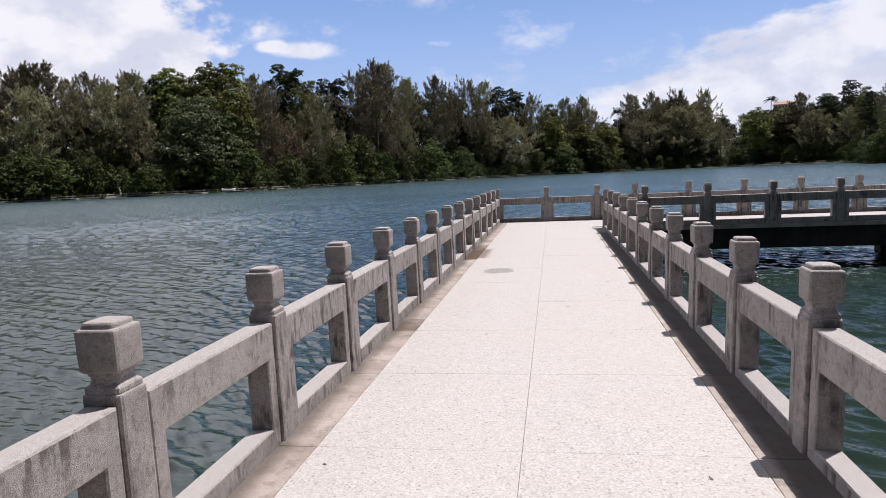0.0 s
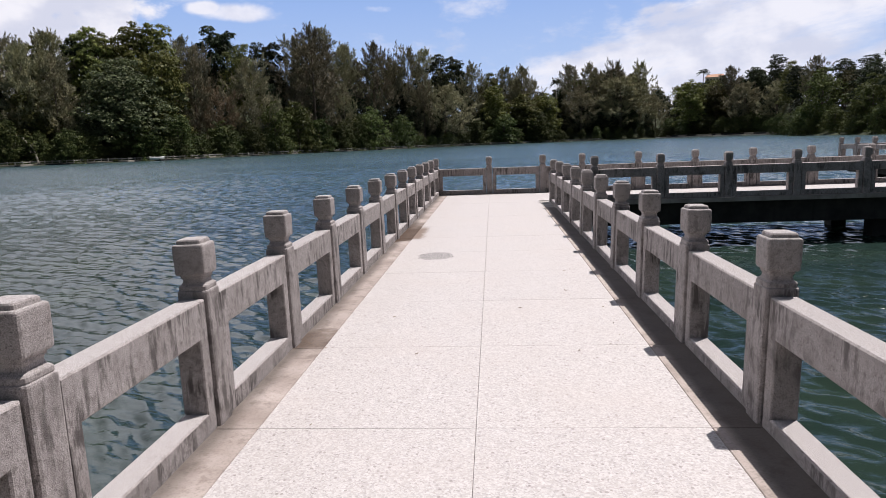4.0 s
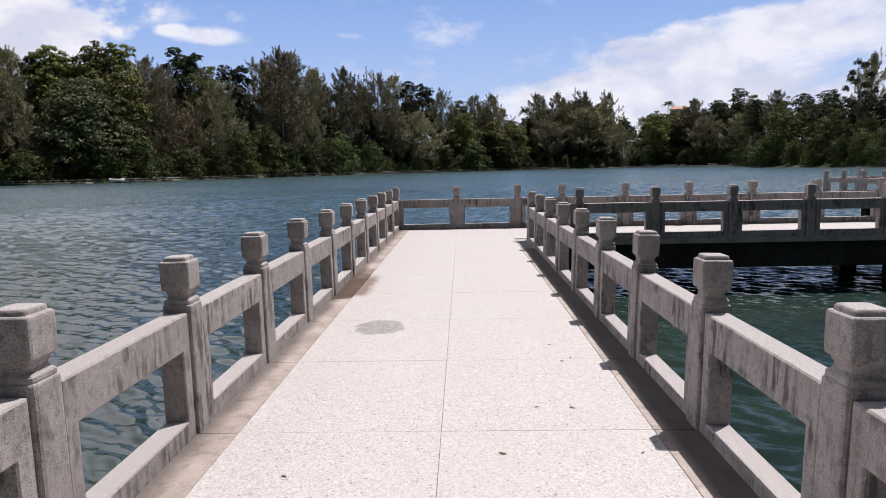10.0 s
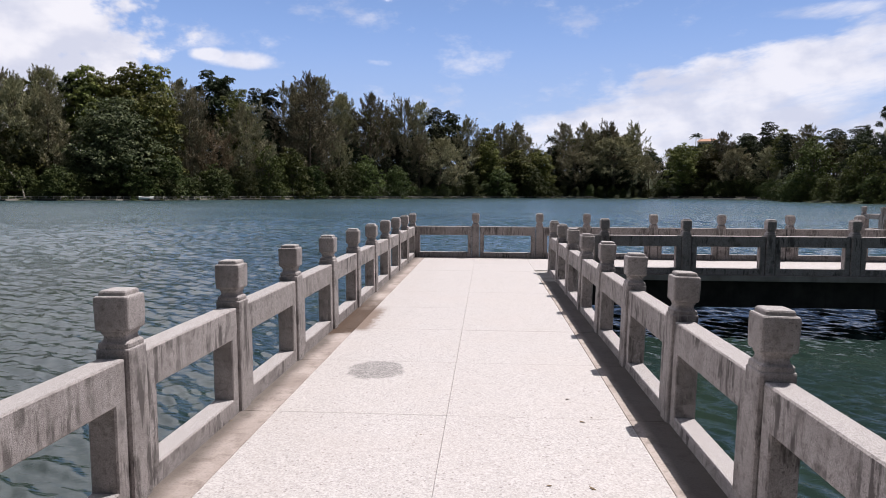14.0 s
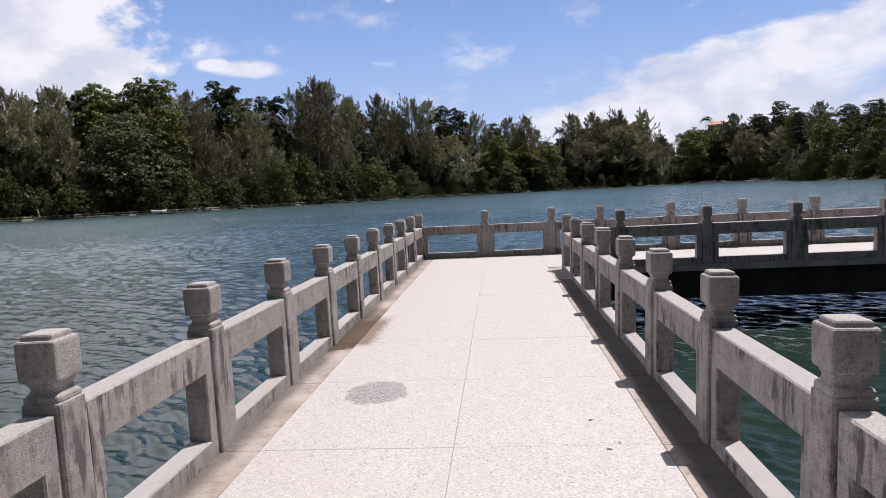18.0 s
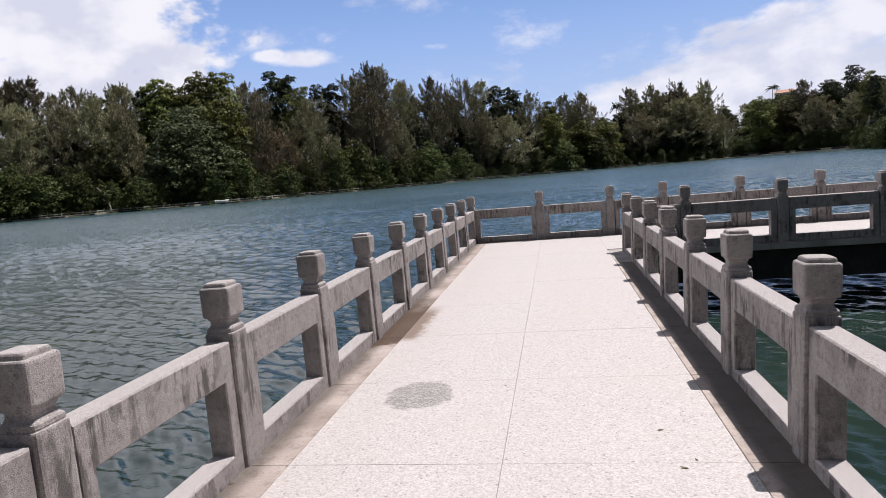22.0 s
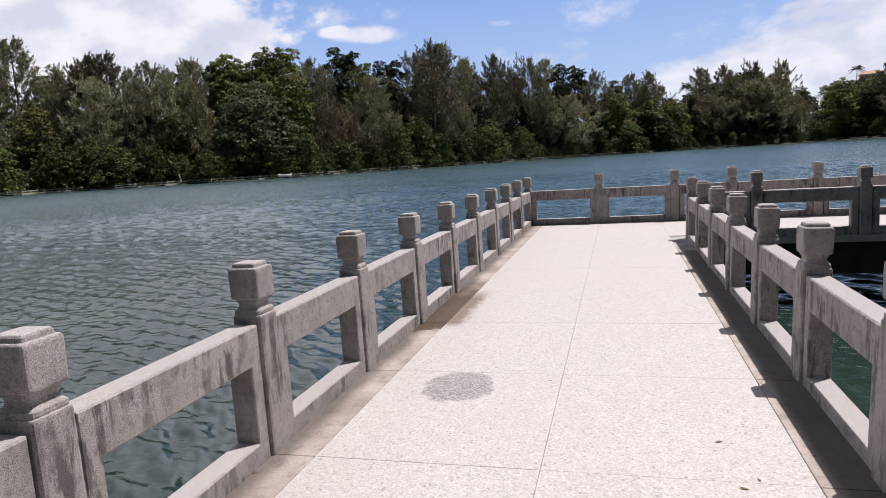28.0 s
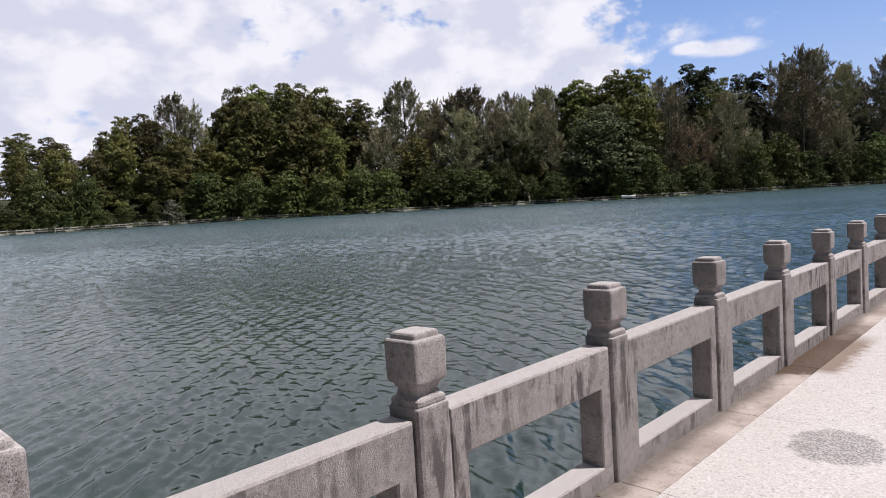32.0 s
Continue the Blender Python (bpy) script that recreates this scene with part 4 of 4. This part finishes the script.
grow("shrub", "belt", 3.7, 2.50, 3.5)

# a hill of dense trees behind the far corner of the lake
az = 2.0
while az < 40:
    b = wood.uniform(44, 56)
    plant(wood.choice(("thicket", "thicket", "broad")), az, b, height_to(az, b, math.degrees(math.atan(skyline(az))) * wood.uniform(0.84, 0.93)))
    az += wood.uniform(1.3, 2.1)
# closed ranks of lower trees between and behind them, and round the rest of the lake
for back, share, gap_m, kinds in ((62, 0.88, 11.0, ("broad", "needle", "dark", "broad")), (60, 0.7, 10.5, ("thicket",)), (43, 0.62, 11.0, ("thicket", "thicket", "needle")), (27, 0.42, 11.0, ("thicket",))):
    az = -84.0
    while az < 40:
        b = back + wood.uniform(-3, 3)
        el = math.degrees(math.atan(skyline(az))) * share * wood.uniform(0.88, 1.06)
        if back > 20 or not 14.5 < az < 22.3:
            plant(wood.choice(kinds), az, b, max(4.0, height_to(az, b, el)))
        az += math.degrees(gap_m / shore(az)) * wood.uniform(0.8, 1.25)
az = -84.0
while az < 40:
    if not 14.5 < az < 22.3:
        plant("shrub", az, wood.uniform(5.6, 9.0), wood.uniform(6.0, 9.0))
    az += math.degrees(7.6 / shore(az)) * wood.uniform(0.8, 1.2)
az = -83.0
while az < 10:
    if wood.random() < 0.55 and abs(az + 27.85) > 0.9:
        plant("low", az, wood.uniform(-0.3, 0.4), wood.uniform(0.7, 1.2))
    az += math.degrees(5.5 / shore(az))
for az in (14.6, 15.6, 16.5, 17.6, 18.6, 19.5, 20.4, 21.3, 22.0):
    plant("shrub", az, wood.uniform(12, 16), wood.uniform(8, 12))
for az in (22.5, 22.9, 23.2, 23.5, 23.8, 24.1, 24.5):
    plant("shrub", az, wood.uniform(4.5, 7), wood.uniform(8, 13))
for az in (25.2, 26.4, 27.7, 29.2, 30.8, 32.5, 34.3):
    plant("lime", az, wood.uniform(5, 9), wood.uniform(9, 12))
plant("airy", 30.3, 22.0, height_to(30.3, 22.0, 7.1), 11.5)
def bare_tree(az, back):
    """A leafless pale tree leaning out over the shore shrubs."""
    rng = np.random.default_rng(81)
    limbs = [([(0, 0, -0.5), (-1.5, 0.4, 4.5), (-5.0, 0.8, 8.0)], 0.34, 0.16)]
    for i in range(9):
        f = 0.25 + 0.08 * i
        foot = np.array((-5.0 * f, 0.8 * f, 8.0 * f + 0.6))
        reach = rng.uniform(3.0, 6.5)
        way = np.array((rng.uniform(-1, 1), rng.uniform(-0.8, 0.2), rng.uniform(-0.15, 0.7)))
        bend = foot + way * reach * 0.5 + np.array((0, 0, 0.5))
        limbs.append(([tuple(foot), tuple(bend), tuple(foot + way * reach)], 0.15, 0.05))
    p = polar(az, shore(az) + back, ground_z(az, back))
    base = thing("bare_tree", Matrix.Translation(p), "leafless pale grey tree leaning over the shore shrubs", "tree", "lakeside wood")
    part("trunk", limb_mesh("trunk", limbs[:1], PALE_BARK), base)
    for limb in limbs[1:]:
        part("branch", limb_mesh("branch", [limb], PALE_BARK, 5), base)


bare_tree(-36.0, 4.2)
plant("blossom", -65.8, 3.5, 8.0)
plant("palm", 5.5, 30.0, height_to(5.5, 30.0, 4.6), 8.5)
plant("palm", 17.0, 66.0, height_to(17.0, 66.0, 4.75), 9.0)

# ---- shore walk with its low railing ----
fence_post = boxed("post", (-0.12, -0.12, -0.3), (0.12, 0.12, 1.0), RAIL_STONE, 0.02, 1)
fence_cap = boxed("cap", (-0.15, -0.15, 1.0), (0.15, 0.15, 1.14), RAIL_STONE, 0.02, 1)
_rails = {}
az = -83.0
fence = None
count = 0
while az < 9.0:
    step = math.degrees(1.9 / shore(az))
    a, b = polar(az, shore(az) + 1.3), polar(az + step, shore(az + step) + 1.3)
    z = ground_z(az, 1.3) - 0.05
    if count % 16 == 0:
        fence = thing("shore_railing", Matrix.Translation((a.x, a.y, z)), "low weathered stone railing along the lake shore walk", "railing", "shore railings")
        home = Vector((a.x, a.y))
    d = b - a
    turn = math.atan2(d.y, d.x)
    m = Matrix.Translation((a.x - home.x, a.y - home.y, 0)) @ Matrix.Rotation(turn, 4, "Z")
    post = part("post", fence_post, fence, m)
    part("cap", fence_cap, post)
    n = round(d.xy.length, 1)
    if n not in _rails:
        _rails[n] = (boxed("top_rail", (0.12, -0.09, 0.74), (n - 0.1, 0.09, 0.98), RAIL_STONE, 0.01, 1), boxed("bottom_rail", (0.12, -0.08, 0.1), (n - 0.1, 0.08, 0.3), RAIL_STONE, 0.01, 1))
    for rail in _rails[n]:
        part(rail.name.split(".")[0], rail, fence, m)
    az += step
    count += 1


def shore_wall(a0, a1, top, label, mat, set_back=0.0):
    verts, faces = [], []
    n = max(2, int((a1 - a0) / 0.8))
    for i in range(n + 1):
        a = a0 + (a1 - a0) * i / n
        r = shore(a)
        for off, z in ((-0.55, WATER_Z - 1.2), (-0.35, top - 0.1), (-0.28, top), (0.05, top + 0.02), (0.15, WATER_Z - 0.6)):
            verts.append(polar(a, r + off + set_back, z))
    for i in range(n):
        for k in range(4):
            q = i * 5 + k
            faces.append((q, q + 1, q + 6, q + 5))
    tagged(new("shore_wall", mesh_from("shore_wall", verts, faces, mat)), label, "wall", kind="structure")


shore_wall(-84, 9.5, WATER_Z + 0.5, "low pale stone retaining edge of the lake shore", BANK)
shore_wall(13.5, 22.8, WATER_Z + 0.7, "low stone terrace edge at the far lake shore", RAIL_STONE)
shore_wall(14.3, 22.6, WATER_Z + 1.7, "low stone terrace wall with painted dark stretches at the far shore", BANK, 5.0)

# a small white boat moored at the shore
BOAT_AT = polar(-27.85, shore(-27.85) + 0.25, WATER_Z + 0.42)
boat = thing("rowing_boat", Matrix.LocRotScale(BOAT_AT, Euler((0, 0, radians(24))), (1.3, 1.3, 1.3)), "small white rowing boat drawn up on the shore wall", "boat")


def hull():
    verts, faces = [], []
    n = 13
    for i in range(n):
        f = i / (n - 1)
        x = -1.7 + 3.4 * f
        w = 0.62 * (1 - abs(2 * f - 0.9) ** 2.6 * 0.9)
        w = max(w, 0.04)
        sheer = 0.62 + 0.22 * (2 * f - 1) ** 2
        for y, z in ((0, -0.05), (w * 0.7, 0.05), (w, sheer), (w - 0.05, sheer), (w * 0.6, 0.16), (0, 0.12)):
            verts.append((x, y, z))
        for y, z in ((-w * 0.6, 0.16), (-w + 0.05, sheer), (-w, sheer), (-w * 0.7, 0.05)):
            verts.append((x, y, z))
    for i in range(n - 1):
        for k in range(10):
            faces.append((i * 10 + k, i * 10 + (k + 1) % 10, (i + 1) * 10 + (k + 1) % 10, (i + 1) * 10 + k))
    faces += [tuple(range(10)), tuple(range((n - 1) * 10, n * 10))[::-1]]
    return mesh_from("hull", verts, faces, WHITE, True)


part("hull", hull(), boat)
for x in (-0.7, 0.5):
    part("thwart", boxed("thwart", (x - 0.12, -0.5, 0.42), (x + 0.12, 0.5, 0.46), WHITE, 0.008, 1), boat)

# a pale house with an orange roof on the far hill
HOUSE_AT = polar(17.9, 600, 0)
house = thing("house", Matrix.LocRotScale((HOUSE_AT.x, HOUSE_AT.y, 21.5), Euler((0, 0, radians(-14))), (0.85, 0.85, 1)), "pale plastered house with an orange roof above the wood", "house")
part("wall", boxed("wall", (-9, -5, -30), (9, 5, 24.5), PLASTER, 0.05, 1), house)
part("roof", mesh_from("roof", [(-9.8, -5.8, 24.5), (9.8, -5.8, 24.5), (9.8, 5.8, 24.5), (-9.8, 5.8, 24.5), (-7, 0, 27.0), (7, 0, 27.0)],
                       [(0, 3, 2, 1), (0, 1, 5, 4), (1, 2, 5), (2, 3, 4, 5), (3, 0, 4)], ROOF), house)
for k in range(6):
    win = part("window", boxed("window", (-7.9 + 2.8 * k, -5.03, 20.8), (-6.1 + 2.8 * k, -4.9, 23.2), DARK, 0.02, 1), house)
    part("sill", boxed("sill", (-8.0 + 2.8 * k, -5.12, 20.6), (-6.0 + 2.8 * k, -4.95, 20.8), PLASTER, 0.01, 1), win)

# ---- litter and paving, last ----
leaf_mesh = mesh_from("dry_leaf", [(-0.022, 0, 0.001), (-0.008, 0.009, 0.004), (0.012, 0.008, 0.003), (0.026, 0, 0.009), (0.012, -0.008, 0.005), (-0.008, -0.009, 0.002), (0, 0, 0.0015)],
                      [(0, 1, 6), (1, 2, 6), (2, 3, 6), (3, 4, 6), (4, 5, 6), (5, 0, 6)], LITTER)
scatter = random.Random(3)
SPOTS = ((-0.02, 10.38), (0.62, 6.83), (0.4, 7.29), (-0.42, 5.98), (1.15, 6.74), (0.94, 9.5), (0.98, 9.0), (-0.74, 7.04), (-1.15, 6.15), (-0.88, 4.74), (1.01, 2.97), (-1.4, 8.84))
for i in range(26):
    x, y = scatter.uniform(-1.05, 1.2), scatter.uniform(1.0, 19.5)
    if i < len(SPOTS):
        x, y = SPOTS[i]
    elif i < 15:
        x = scatter.choice((-1.3, 1.42)) + scatter.uniform(-0.08, 0.08)
    s = scatter.uniform(0.4, 1.05)
    ob = new("dry_leaf", leaf_mesh)
    ob.matrix_basis = Matrix.LocRotScale((x, y, 0.001), Euler((0, 0, scatter.uniform(0, 6.3))), (s, s, s))
    tagged(ob, "small dry brown leaf lying on the pale paving", "leaf", "fallen leaves")

_slabs = {}


def paving(x0, y0, x1, y1, parent):
    w, d = round(x1 - x0, 3), round(y1 - y0, 3)
    if (w, d) not in _slabs:
        _slabs[(w, d)] = boxed("paving_slab", (0.001, 0.001, -0.012), (w - 0.001, d - 0.001, 0.0), TERRAZZO, 0.0015, 1)
    part("paving_slab", _slabs[(w, d)], parent, pose(x0, y0, scatter.uniform(-0.0006, 0.0006)))


rows = [10.52 + SLAB_STEP * k for k in range(-13, 7)] + [END_Y - 0.305]
for a, b in zip(rows, rows[1:]):
    paving(TX0, a, TXM, b, floor_parents[0])
    paving(TXM, a, TX1, b, floor_parents[0])
paving(TX0, -9.0, TXM, rows[0], floor_parents[0])
paving(TXM, -9.0, TX1, rows[0], floor_parents[0])
a = TX1
while a < 16.9:
    b = min(a + 1.585, 17.4)
    paving(a, Q_Y + 0.36, b, Q_Y + 1.5, floor_parents[1])
    paving(a, Q_Y + 1.5, b, END_Y - 0.305, floor_parents[1])
    a = b
for k in range(10):
    paving(17.4, Q_Y + 0.36 + 1.65 * k, 18.7, Q_Y + 0.36 + 1.65 * (k + 1), floor_parents[2])
    paving(18.7, Q_Y + 0.36 + 1.65 * k, 19.9, Q_Y + 0.36 + 1.65 * (k + 1), floor_parents[2])
